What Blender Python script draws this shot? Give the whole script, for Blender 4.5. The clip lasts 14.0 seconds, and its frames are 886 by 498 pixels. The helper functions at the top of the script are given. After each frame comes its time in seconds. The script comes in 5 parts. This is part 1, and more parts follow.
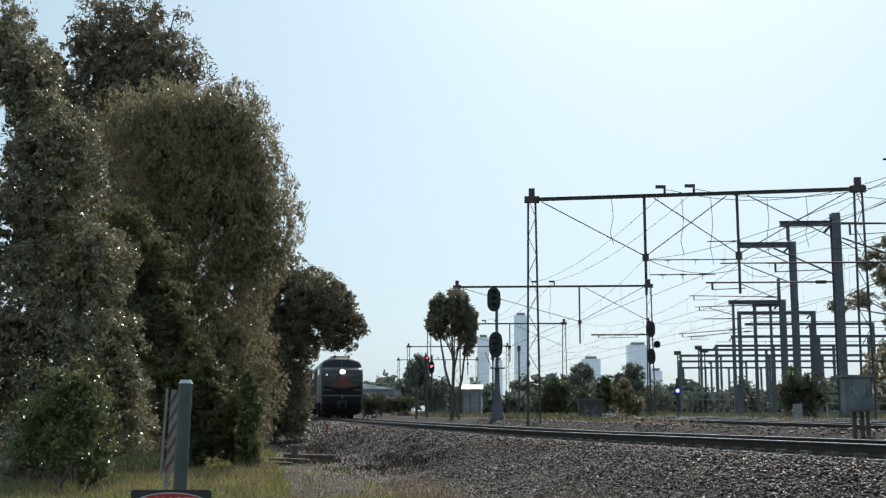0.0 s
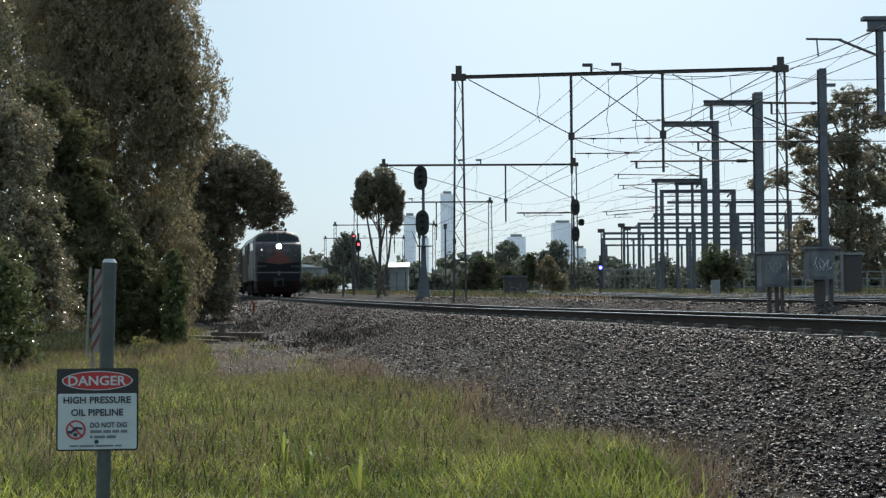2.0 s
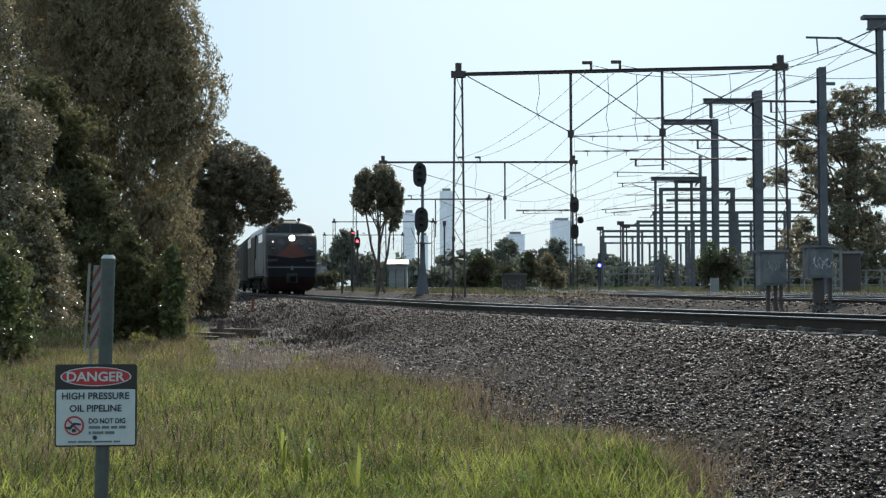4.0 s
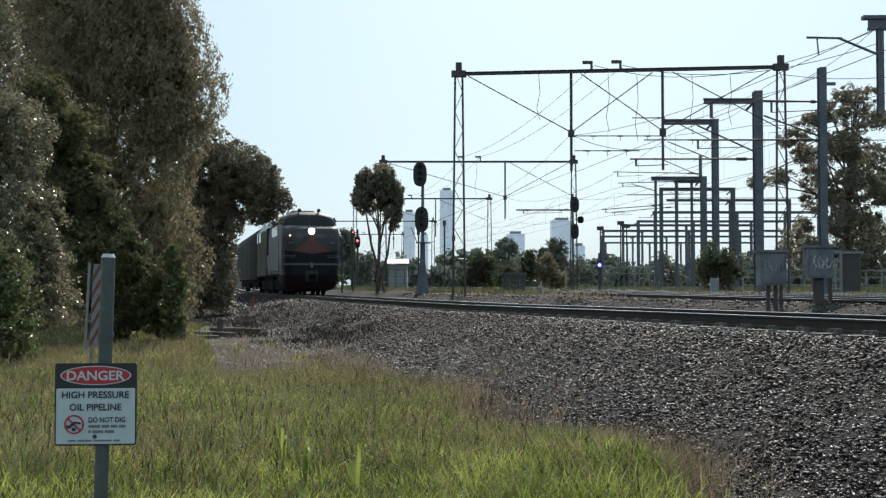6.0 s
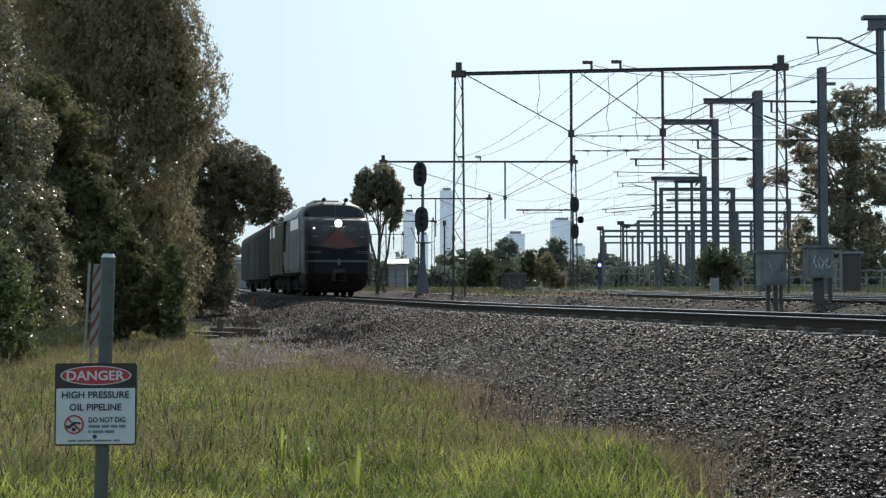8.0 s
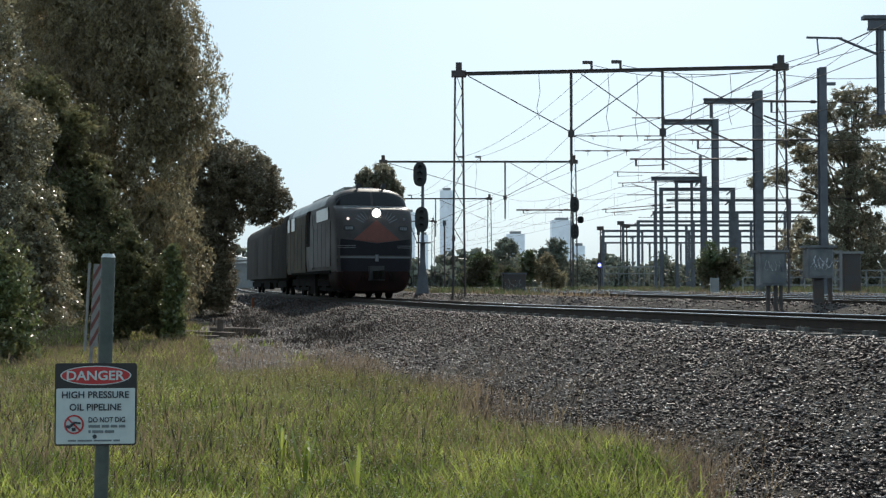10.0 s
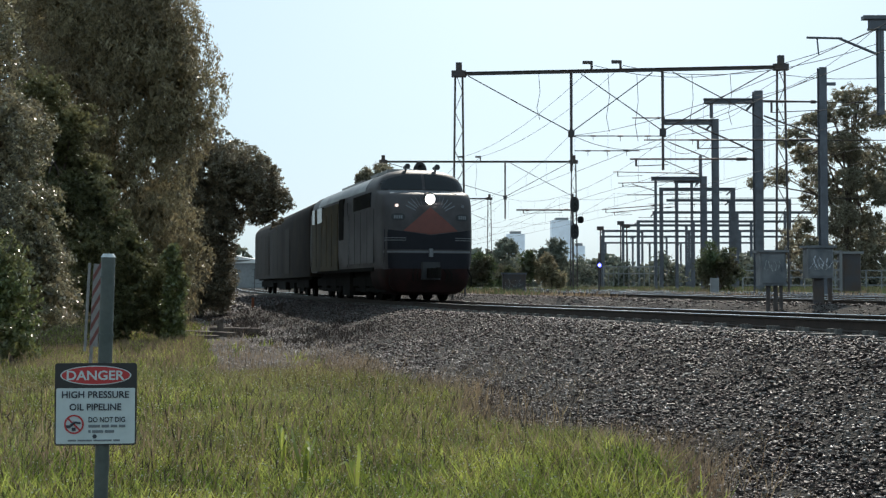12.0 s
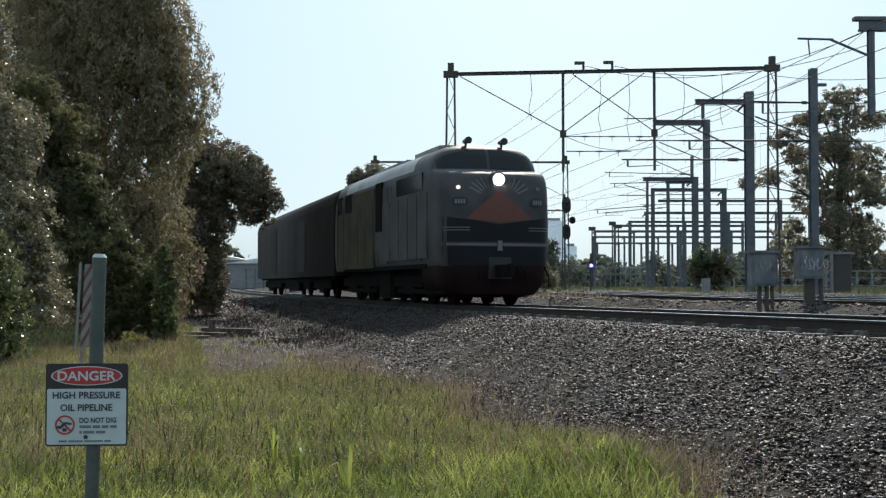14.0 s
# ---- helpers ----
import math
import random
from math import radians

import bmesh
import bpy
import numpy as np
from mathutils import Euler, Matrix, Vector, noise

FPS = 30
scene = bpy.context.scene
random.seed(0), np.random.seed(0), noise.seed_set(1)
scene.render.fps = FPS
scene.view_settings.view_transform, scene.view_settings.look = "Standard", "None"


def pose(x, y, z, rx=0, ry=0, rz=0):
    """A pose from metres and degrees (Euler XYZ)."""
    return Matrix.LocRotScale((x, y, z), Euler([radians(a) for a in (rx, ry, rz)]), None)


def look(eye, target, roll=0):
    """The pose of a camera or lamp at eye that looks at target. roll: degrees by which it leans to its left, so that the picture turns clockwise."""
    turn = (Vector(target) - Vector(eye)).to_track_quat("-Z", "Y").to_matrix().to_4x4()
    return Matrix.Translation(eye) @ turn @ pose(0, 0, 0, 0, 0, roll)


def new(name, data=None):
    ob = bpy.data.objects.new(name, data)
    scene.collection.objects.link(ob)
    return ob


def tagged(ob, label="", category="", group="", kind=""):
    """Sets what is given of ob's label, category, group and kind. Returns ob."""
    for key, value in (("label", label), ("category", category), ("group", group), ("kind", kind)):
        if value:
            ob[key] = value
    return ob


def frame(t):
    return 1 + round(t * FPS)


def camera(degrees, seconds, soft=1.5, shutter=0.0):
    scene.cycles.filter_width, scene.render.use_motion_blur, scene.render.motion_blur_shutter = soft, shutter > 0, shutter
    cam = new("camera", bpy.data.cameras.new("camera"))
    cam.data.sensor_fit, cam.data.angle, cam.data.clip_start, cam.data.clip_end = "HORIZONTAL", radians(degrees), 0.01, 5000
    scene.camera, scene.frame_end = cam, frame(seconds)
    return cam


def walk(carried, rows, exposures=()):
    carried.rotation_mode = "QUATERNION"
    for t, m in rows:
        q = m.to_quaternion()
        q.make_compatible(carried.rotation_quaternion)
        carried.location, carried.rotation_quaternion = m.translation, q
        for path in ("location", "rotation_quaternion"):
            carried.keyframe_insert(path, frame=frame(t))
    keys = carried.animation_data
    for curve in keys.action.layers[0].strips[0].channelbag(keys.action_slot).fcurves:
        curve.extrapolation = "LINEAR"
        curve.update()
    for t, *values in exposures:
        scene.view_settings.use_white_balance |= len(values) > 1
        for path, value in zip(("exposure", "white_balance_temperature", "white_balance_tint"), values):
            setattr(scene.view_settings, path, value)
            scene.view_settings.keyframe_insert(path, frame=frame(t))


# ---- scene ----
# ---------------------------------------------------------------- camera
EYE = (0.0, 0.0, 0.52)          # heights are counted from the rail head
cam = camera(42.8, 14.0, soft=1.3)


def aim(yaw, pitch, roll):
    """A camera pose at EYE: yaw to the right of +Y, pitch upwards, roll, in degrees."""
    a, b = radians(yaw), radians(pitch)
    way = Vector((math.sin(a) * math.cos(b), math.cos(a) * math.cos(b), math.sin(b)))
    return look(EYE, Vector(EYE) + way, roll)


walk(cam, [(t, aim(*r)) for t, *r in (
    (0.0, -3.757, 8.138, 0.03), (0.1, -3.25, 7.55, -0.1), (0.2, -2.70, 6.15, -0.3), (0.3, -2.42, 5.40, -0.4),
    (0.4, -1.22, 2.82, -0.62), (0.5, -1.225, 2.894, -0.757), (0.7, -0.62, 2.60, -0.68), (1.0, -0.30, 2.327, -0.537),
    (1.5, -0.144, 2.092, -0.333), (2.0, -0.044, 1.973, -0.30), (2.5, -0.003, 1.908, -0.30), (3.0, 0.008, 1.868, -0.207),
    (4.2, 0.004, 1.825, -0.08), (5.5, 0.0, 1.804, 0.0), (9.0, 0.0, 1.804, 0.0), (13.4, 0.0, 1.80, 0.03),
    (13.7, 0.09, 1.70, 0.05), (13.85, 0.33, 1.80, 0.04), (14.0, 0.412, 1.821, 0.032))],
    exposures=[(0.0, -0.08, 6250, 10), (0.5, -0.32, 6250, 10), (1.0, -0.26, 6250, 10), (2.0, -0.10, 6250, 10), (3.2, 0.0, 6250, 10), (14.0, 0.04, 6250, 10)])

# ---------------------------------------------------------------- light
SUN_UP, SUN_RIGHT = radians(40.0), radians(9.0)
world = bpy.data.worlds.new("sky")
scene.world = world
world.use_nodes = True
wn, wl = world.node_tree.nodes, world.node_tree.links
sky = wn.new("ShaderNodeTexSky")
sky.sky_type, sky.sun_disc = "NISHITA", False
sky.sun_elevation, sky.sun_rotation = SUN_UP, SUN_RIGHT
sky.air_density, sky.dust_density, sky.ozone_density = 1.0, 2.3, 3.0
soft_sky = wn.new("ShaderNodeHueSaturation")          # thin high haze takes colour out of the sky and adds an even veil
soft_sky.inputs["Saturation"].default_value = 0.6
haze, both = wn.new("ShaderNodeBackground"), wn.new("ShaderNodeAddShader")
haze.inputs[0].default_value, haze.inputs[1].default_value = (0.60, 0.86, 0.97, 1), 0.56
wl.new(sky.outputs[0], soft_sky.inputs["Color"])
wl.new(soft_sky.outputs[0], wn["Background"].inputs[0])
wl.new(wn["Background"].outputs[0], both.inputs[0])
wl.new(haze.outputs[0], both.inputs[1])
wl.new(both.outputs[0], wn["World Output"].inputs[0])
wn["Background"].inputs[1].default_value = 0.043
sun = new("sun", bpy.data.lights.new("sun", "SUN"))
sun.data.energy, sun.data.angle, sun.data.color = 4.1, radians(0.53), (1.0, 0.91, 0.77)
sun.matrix_world = look((math.sin(SUN_RIGHT) * 50, math.cos(SUN_RIGHT) * 50, math.tan(SUN_UP) * 50), (0, 0, 0))


# ---------------------------------------------------------------- materials
def material(name, base, rough=0.7, metal=0.0, vary=0.25, scale=6.0, fine=60.0, bump=0.3, depth=0.01,
             second=None, spread=0.5, translucent=0.0, island=0.0, per_object=0.0, emit=0.0, spec=0.5, space="Object"):
    """A procedural surface: two scales of noise over the base colour, relief, and optional second colour, leaf
    glow-through or glow of its own.
    """
    m = bpy.data.materials.new(name)
    m.use_nodes = True
    n, l = m.node_tree.nodes, m.node_tree.links
    b = n["Principled BSDF"]
    b.inputs["Roughness"].default_value, b.inputs["Metallic"].default_value = rough, metal
    b.inputs["Specular IOR Level"].default_value = spec
    co = n.new("ShaderNodeTexCoord")
    big, small = n.new("ShaderNodeTexNoise"), n.new("ShaderNodeTexNoise")
    for tex, s in ((big, scale), (small, fine)):
        tex.inputs["Scale"].default_value, tex.inputs["Detail"].default_value = s, 4.0
        l.new(co.outputs[space], tex.inputs["Vector"])
    mix = n.new("ShaderNodeMix")
    mix.data_type = "RGBA"
    ramp = n.new("ShaderNodeMapRange")
    ramp.inputs[1].default_value, ramp.inputs[2].default_value = 0.5 - 0.25 * spread, 0.5 + 0.25 * spread
    l.new(big.outputs[0], ramp.inputs[0])
    l.new(ramp.outputs[0], mix.inputs[0])
    mix.inputs[6].default_value = (*base, 1)
    mix.inputs[7].default_value = (*(second or [c * (1 - vary) for c in base]), 1)
    hsv = n.new("ShaderNodeHueSaturation")
    val = n.new("ShaderNodeMapRange")
    val.inputs[3].default_value, val.inputs[4].default_value = 1 - vary, 1 + vary
    l.new(small.outputs[0], val.inputs[0])
    source = val.outputs[0]
    if island or per_object:
        extra = n.new("ShaderNodeMapRange")
        amount = island or per_object
        extra.inputs[3].default_value, extra.inputs[4].default_value = 1 - amount, 1 + amount
        if island:
            l.new(n.new("ShaderNodeNewGeometry").outputs["Random Per Island"], extra.inputs[0])
        else:
            l.new(n.new("ShaderNodeObjectInfo").outputs["Random"], extra.inputs[0])
        times = n.new("ShaderNodeMath")
        times.operation = "MULTIPLY"
        l.new(source, times.inputs[0])
        l.new(extra.outputs[0], times.inputs[1])
        source = times.outputs[0]
    l.new(source, hsv.inputs["Value"])
    l.new(mix.outputs[2], hsv.inputs["Color"])
    l.new(hsv.outputs[0], b.inputs["Base Color"])
    if bump:
        bp = n.new("ShaderNodeBump")
        bp.inputs["Strength"].default_value, bp.inputs["Distance"].default_value = bump, depth
        l.new(small.outputs[0], bp.inputs["Height"])
        l.new(bp.outputs[0], b.inputs["Normal"])
    if emit:
        l.new(hsv.outputs[0], b.inputs["Emission Color"])
        b.inputs["Emission Strength"].default_value = emit
    if translucent:
        tr, ms = n.new("ShaderNodeBsdfTranslucent"), n.new("ShaderNodeMixShader")
        l.new(hsv.outputs[0], tr.inputs[0])
        ms.inputs[0].default_value = translucent
        l.new(b.outputs[0], ms.inputs[1])
        l.new(tr.outputs[0], ms.inputs[2])
        l.new(ms.outputs[0], n["Material Output"].inputs[0])
    return m


M = {
    "grass": material("grass_blade", (0.125, 0.175, 0.026), 0.22, spec=0.8, second=(0.38, 0.40, 0.10), scale=1.1, fine=8, bump=0, translucent=0.5, island=0.9),
    "straw": material("dry_grass", (0.27, 0.205, 0.125), 0.6, second=(0.20, 0.14, 0.095), scale=1.4, fine=8, bump=0, translucent=0.4, island=0.6),
    "mixed": material("ripening_grass", (0.15, 0.18, 0.045), 0.24, spec=0.8, second=(0.27, 0.24, 0.10), scale=0.7, fine=8, bump=0, translucent=0.5, island=0.85),
    "soil": material("soil", (0.11, 0.085, 0.06), 0.95, second=(0.16, 0.135, 0.10), scale=0.5, fine=18, bump=0.8, depth=0.04),
    "path": material("gravel_path", (0.085, 0.062, 0.045), 1.0, second=(0.045, 0.031, 0.022), scale=0.8, fine=25, bump=0.8, depth=0.03),
    "bed": material("ballast_bed", (0.030, 0.022, 0.017), 1.0, second=(0.016, 0.013, 0.011), scale=0.7, fine=22, bump=1.0, depth=0.05),
    "stone": material("ballast_stone", (0.040, 0.0255, 0.0225), 0.55, second=(0.050, 0.033, 0.029), scale=1.0, fine=40, bump=0.3, island=0.95, spec=0.32),
    "pale_stone": material("pale_gravel", (0.27, 0.235, 0.22), 0.5, second=(0.17, 0.14, 0.13), scale=1.0, fine=40, bump=0.3, island=0.5),
    "field": material("far_ground", (0.055, 0.045, 0.033), 0.95, second=(0.045, 0.042, 0.026), scale=0.15, fine=5, bump=0.6, depth=0.05),
    "steel": material("galvanised_steel", (0.14, 0.145, 0.165), 0.65, 0.2, scale=3, fine=30, bump=0.15),
    "old_steel": material("weathered_steel", (0.07, 0.066, 0.07), 0.6, 0.3, second=(0.085, 0.06, 0.05), scale=2, fine=30, bump=0.2),
    "wire": material("copper_wire", (0.05, 0.05, 0.052), 0.9, 0.0, bump=0),
    "railtop": material("rail_head", (0.62, 0.62, 0.62), 0.22, 1.0, vary=0.08, bump=0.05),
    "rust": material("rail_rust", (0.055, 0.036, 0.028), 0.85, 0.1, second=(0.04, 0.028, 0.022), fine=40, bump=0.3),
    "concrete": material("concrete", (0.14, 0.13, 0.12), 0.9, scale=3, fine=50, bump=0.4, per_object=0.15),
    "black": material("black_paint", (0.018, 0.018, 0.02), 0.45, bump=0.1),
    "bark": material("bark", (0.14, 0.11, 0.09), 0.9, second=(0.08, 0.06, 0.05), scale=4, fine=30, bump=0.9, depth=0.03),
    "pale_bark": material("pale_bark", (0.30, 0.26, 0.22), 0.85, second=(0.16, 0.13, 0.11), scale=3, fine=24, bump=0.6, depth=0.02),
    "gum": material("gum_leaves", (0.29, 0.25, 0.145), 0.34, second=(0.27, 0.215, 0.13), scale=0.25, fine=3, bump=0, translucent=0.42, island=0.55),
    "wattle": material("wattle_leaves", (0.18, 0.17, 0.078), 0.45, second=(0.11, 0.115, 0.055), scale=0.5, fine=4, bump=0, translucent=0.4, island=0.4),
    "olive": material("olive_leaves", (0.27, 0.235, 0.15), 0.38, second=(0.18, 0.165, 0.09), scale=0.6, fine=5, bump=0, translucent=0.35, island=0.7, spec=1.0),
    "dark_gum": material("dark_gum_leaves", (0.24, 0.21, 0.145), 0.36, second=(0.20, 0.165, 0.11), scale=0.25, fine=3, bump=0, translucent=0.3, island=0.5),
    "ivy": material("ivy_leaves", (0.13, 0.16, 0.06), 0.3, second=(0.16, 0.16, 0.07), scale=0.8, fine=5, bump=0, translucent=0.4, island=0.4, spec=0.6),
    "shrub": material("shrub_leaves", (0.09, 0.13, 0.05), 0.5, second=(0.12, 0.10, 0.06), scale=0.4, fine=4, bump=0, translucent=0.35, island=0.4),
    # brown gum leaves lightened and greyed, with haze mixed into the colour
    "hazed_brown_gum": material("hazed_brown_gum_leaves", (0.28, 0.25, 0.18), 0.45, second=(0.24, 0.22, 0.15), scale=0.25, fine=3, bump=0, translucent=0.5, island=0.4),
    # distance haze is put into this leaf colour, a brightened grey-green
    "hazed_leaf": material("hazed_leaves", (0.20, 0.21, 0.16), 0.6, scale=0.2, fine=2, bump=0, translucent=0.3, island=0.35),
}


# ---------------------------------------------------------------- mesh helpers
class Shape:
    """Collects boxes, tubes and lofts, then becomes one mesh."""

    def __init__(self):
        self.v, self.f = [], []

    def add(self, verts, faces):
        k = len(self.v)
        self.v += [tuple(v) for v in verts]
        self.f += [tuple(i + k for i in f) for f in faces]
        return self

    def box(self, c, s, m=None, chamfer=0.0):
        """A box of size s at c, its upright and long edges eased by chamfer."""
        x, y, z = (a / 2 for a in s)
        if chamfer:
            q = min(chamfer, x * 0.9, y * 0.9)
            ring = [(x - q, -y), (x, -y + q), (x, y - q), (x - q, y), (-x + q, y), (-x, y - q), (-x, -y + q), (-x + q, -y)]
        else:
            ring = [(x, -y), (x, y), (-x, y), (-x, -y)]
        n = len(ring)
        vs = [Vector((a, b, h)) for h in (-z, z) for a, b in ring]
        if m is not None:
            vs = [m @ v for v in vs]
        vs = [v + Vector(c) for v in vs]
        fs = [tuple(range(n - 1, -1, -1)), tuple(range(n, 2 * n))] + [(i, (i + 1) % n, (i + 1) % n + n, i + n) for i in range(n)]
        return self.add(vs, fs)

    def tube(self, a, b, r, r2=None, n=8):
        a, b = Vector(a), Vector(b)
        r2 = r if r2 is None else r2
        d = (b - a).normalized()
        u = d.orthogonal().normalized()
        w = d.cross(u)
        vs = [p + (u * math.cos(2 * math.pi * i / n) + w * math.sin(2 * math.pi * i / n)) * q for p, q in ((a, r), (b, r2)) for i in range(n)]
        fs = [(i, (i + 1) % n, (i + 1) % n + n, i + n) for i in range(n)] + [tuple(range(n - 1, -1, -1)), tuple(range(n, 2 * n))]
        return self.add(vs, fs)

    def path(self, pts, r, n=5):
        rings = []
        for i, p in enumerate(pts):
            d = (Vector(pts[min(i + 1, len(pts) - 1)]) - Vector(pts[max(i - 1, 0)])).normalized()
            u = d.cross(Vector((0, 0, 1)) if abs(d.z) < 0.9 else Vector((1, 0, 0))).normalized()
            w = d.cross(u)
            rings.append([Vector(p) + (u * math.cos(2 * math.pi * k / n) + w * math.sin(2 * math.pi * k / n)) * r for k in range(n)])
        return self.loft(rings)

    def loft(self, rings, cap=True):
        """Skins closed rings of equal length."""
        n = len(rings[0])
        vs = [p for ring in rings for p in ring]
        fs = [(k * n + i, k * n + (i + 1) % n, (k + 1) * n + (i + 1) % n, (k + 1) * n + i) for k in range(len(rings) - 1) for i in range(n)]
        if cap:
            fs += [tuple(range(n - 1, -1, -1)), tuple(range((len(rings) - 1) * n, len(rings) * n))]
        return self.add(vs, fs)

    def mesh(self, name, mat, smooth=False):
        me = bpy.data.meshes.new(name)
        me.from_pydata(self.v, [], self.f)
        me.materials.append(M[mat] if isinstance(mat, str) else mat)
        bm = bmesh.new()
        bm.from_mesh(me)
        bmesh.ops.recalc_face_normals(bm, faces=bm.faces)
        bm.to_mesh(me)
        bm.free()
        if smooth:
            me.polygons.foreach_set("use_smooth", [True] * len(me.polygons))
            me.set_sharp_from_angle(angle=radians(35))
        return me


def thing(name, label, category, at=None, group="", kind=""):
    ob = new(name)
    ob.empty_display_size = 0.2
    if at is not None:
        ob.matrix_basis = at
    return tagged(ob, label, category, group, kind)


def part(name, shape, mat, parent, label="", smooth=False):
    ob = new(name, shape.mesh(name, mat, smooth) if isinstance(shape, Shape) else shape)
    ob.parent = parent
    return tagged(ob, label) if label else ob


def quads(name, verts, mat, per=4):
    """One mesh of loose faces with `per` corners each, from an array."""
    verts = np.asarray(verts, dtype=np.float32).reshape(-1, 3)
    k = len(verts) // per
    me = bpy.data.meshes.new(name)
    me.vertices.add(k * per)
    me.vertices.foreach_set("co", verts.ravel())
    me.loops.add(k * per)
    me.loops.foreach_set("vertex_index", np.arange(k * per, dtype=np.int32))
    me.polygons.add(k)
    me.polygons.foreach_set("loop_start", np.arange(0, k * per, per, dtype=np.int32))
    me.update(calc_edges=True)
    me.materials.append(M[mat])
    return me


rng = np.random.default_rng(7)


# ---------------------------------------------------------------- lie of the land
def slope_at(y):
    """Sideways run of the main line per metre of distance."""
    return float(np.interp(y, (-200, 40, 81, 110, 400), (-0.30, -0.30, -0.235, -0.19, -0.19)))


_ys = np.arange(-60.0, 500.0, 0.5)
_sl = np.interp(_ys, (-200, 40, 81, 110, 400), (-0.30, -0.30, -0.235, -0.19, -0.19))
_xs = np.concatenate([[0], np.cumsum((_sl[1:] + _sl[:-1]) * 0.25)])
_xs += 1.5 - np.interp(29.3, _ys, _xs)


def track_x(y):
    return np.interp(y, _ys, _xs)


def rail_z(y):
    """The line climbs gently towards the viewer's side."""
    return 0.0058 * np.maximum(0.0, 30.0 - np.asarray(y, float))


def off_track(x, y):
    """Distance from the main line's middle, positive on the near (grass) side."""
    return (track_x(y) - x) * 0.957


def ground_z(x, y):
    u = off_track(x, y)
    x, y = np.asarray(x, float), np.asarray(y, float)
    low = np.interp(y, (0, 10, 40, 70, 120), (-1.1, -1.1, -0.95, -0.6, -0.3))
    near = np.interp(u, (1.9, 2.3, 5.0, 6.5), (0.0, 0.08, 0.92, 1.0))
    z = np.where(u > 0, -0.20 + near * (low + 0.20), -0.2 + np.interp(-u, (1.8, 2.6, 3.2, 4.6), (0, -0.12, -0.08, 0.27)))
    return z + rail_z(y) * np.interp(u, (-8, 0, 5), (1, 1, 0))


# ---------------------------------------------------------------- ground
def land():
    """One sheet from under the camera to the horizon, finer near by."""
    ys = np.concatenate([-np.geomspace(4500, 60, 10), np.arange(-40, 4, 1.0), np.arange(4, 30, 0.3), np.arange(30, 50, 0.75), np.arange(50, 130, 2.0), np.geomspace(130, 4500, 26)])
    xs = np.concatenate([-np.geomspace(4500, 45, 22), np.arange(-40, -12, 0.75), np.arange(-12, 14, 0.3), np.arange(14, 40, 0.75), np.geomspace(42, 4500, 22)])
    gx, gy = np.meshgrid(xs, ys)
    gz = ground_z(gx, gy) + 0.03 * np.sin(gx * 1.7 + 0.6 * gy) * np.sin(gy * 1.1) * (off_track(gx, gy) > 6)
    n, m = len(xs), len(ys)
    faces = [(j * n + i, j * n + i + 1, (j + 1) * n + i + 1, (j + 1) * n + i) for j in range(m - 1) for i in range(n - 1)]
    me = bpy.data.meshes.new("ground")
    me.from_pydata(np.stack([gx, gy, gz], -1).reshape(-1, 3).tolist(), [], faces)
    for k in ("soil", "bed", "field", "path"):
        me.materials.append(M[k])
    cx = (gx[:-1, :-1] + gx[1:, 1:]) / 2
    cy = (gy[:-1, :-1] + gy[1:, 1:]) / 2
    u = off_track(cx, cy) + 0.35 * np.sin(cy * 1.3) + 0.2 * np.sin(cy * 3.1 + cx)
    idx = np.where(u > 5.4, 0, np.where(u > -15.0, 1, 2))
    idx = np.where((u > 4.9) & (u < 8.2) & (cy > 5) & (cy < 60), 3, idx)
    me.polygons.foreach_set("material_index", idx.ravel().astype(np.int32))
    me.polygons.foreach_set("use_smooth", [True] * len(faces))
    tagged(new("ground", me), "earth and dry grassland beside the railway", "ground", kind="structure")


land()


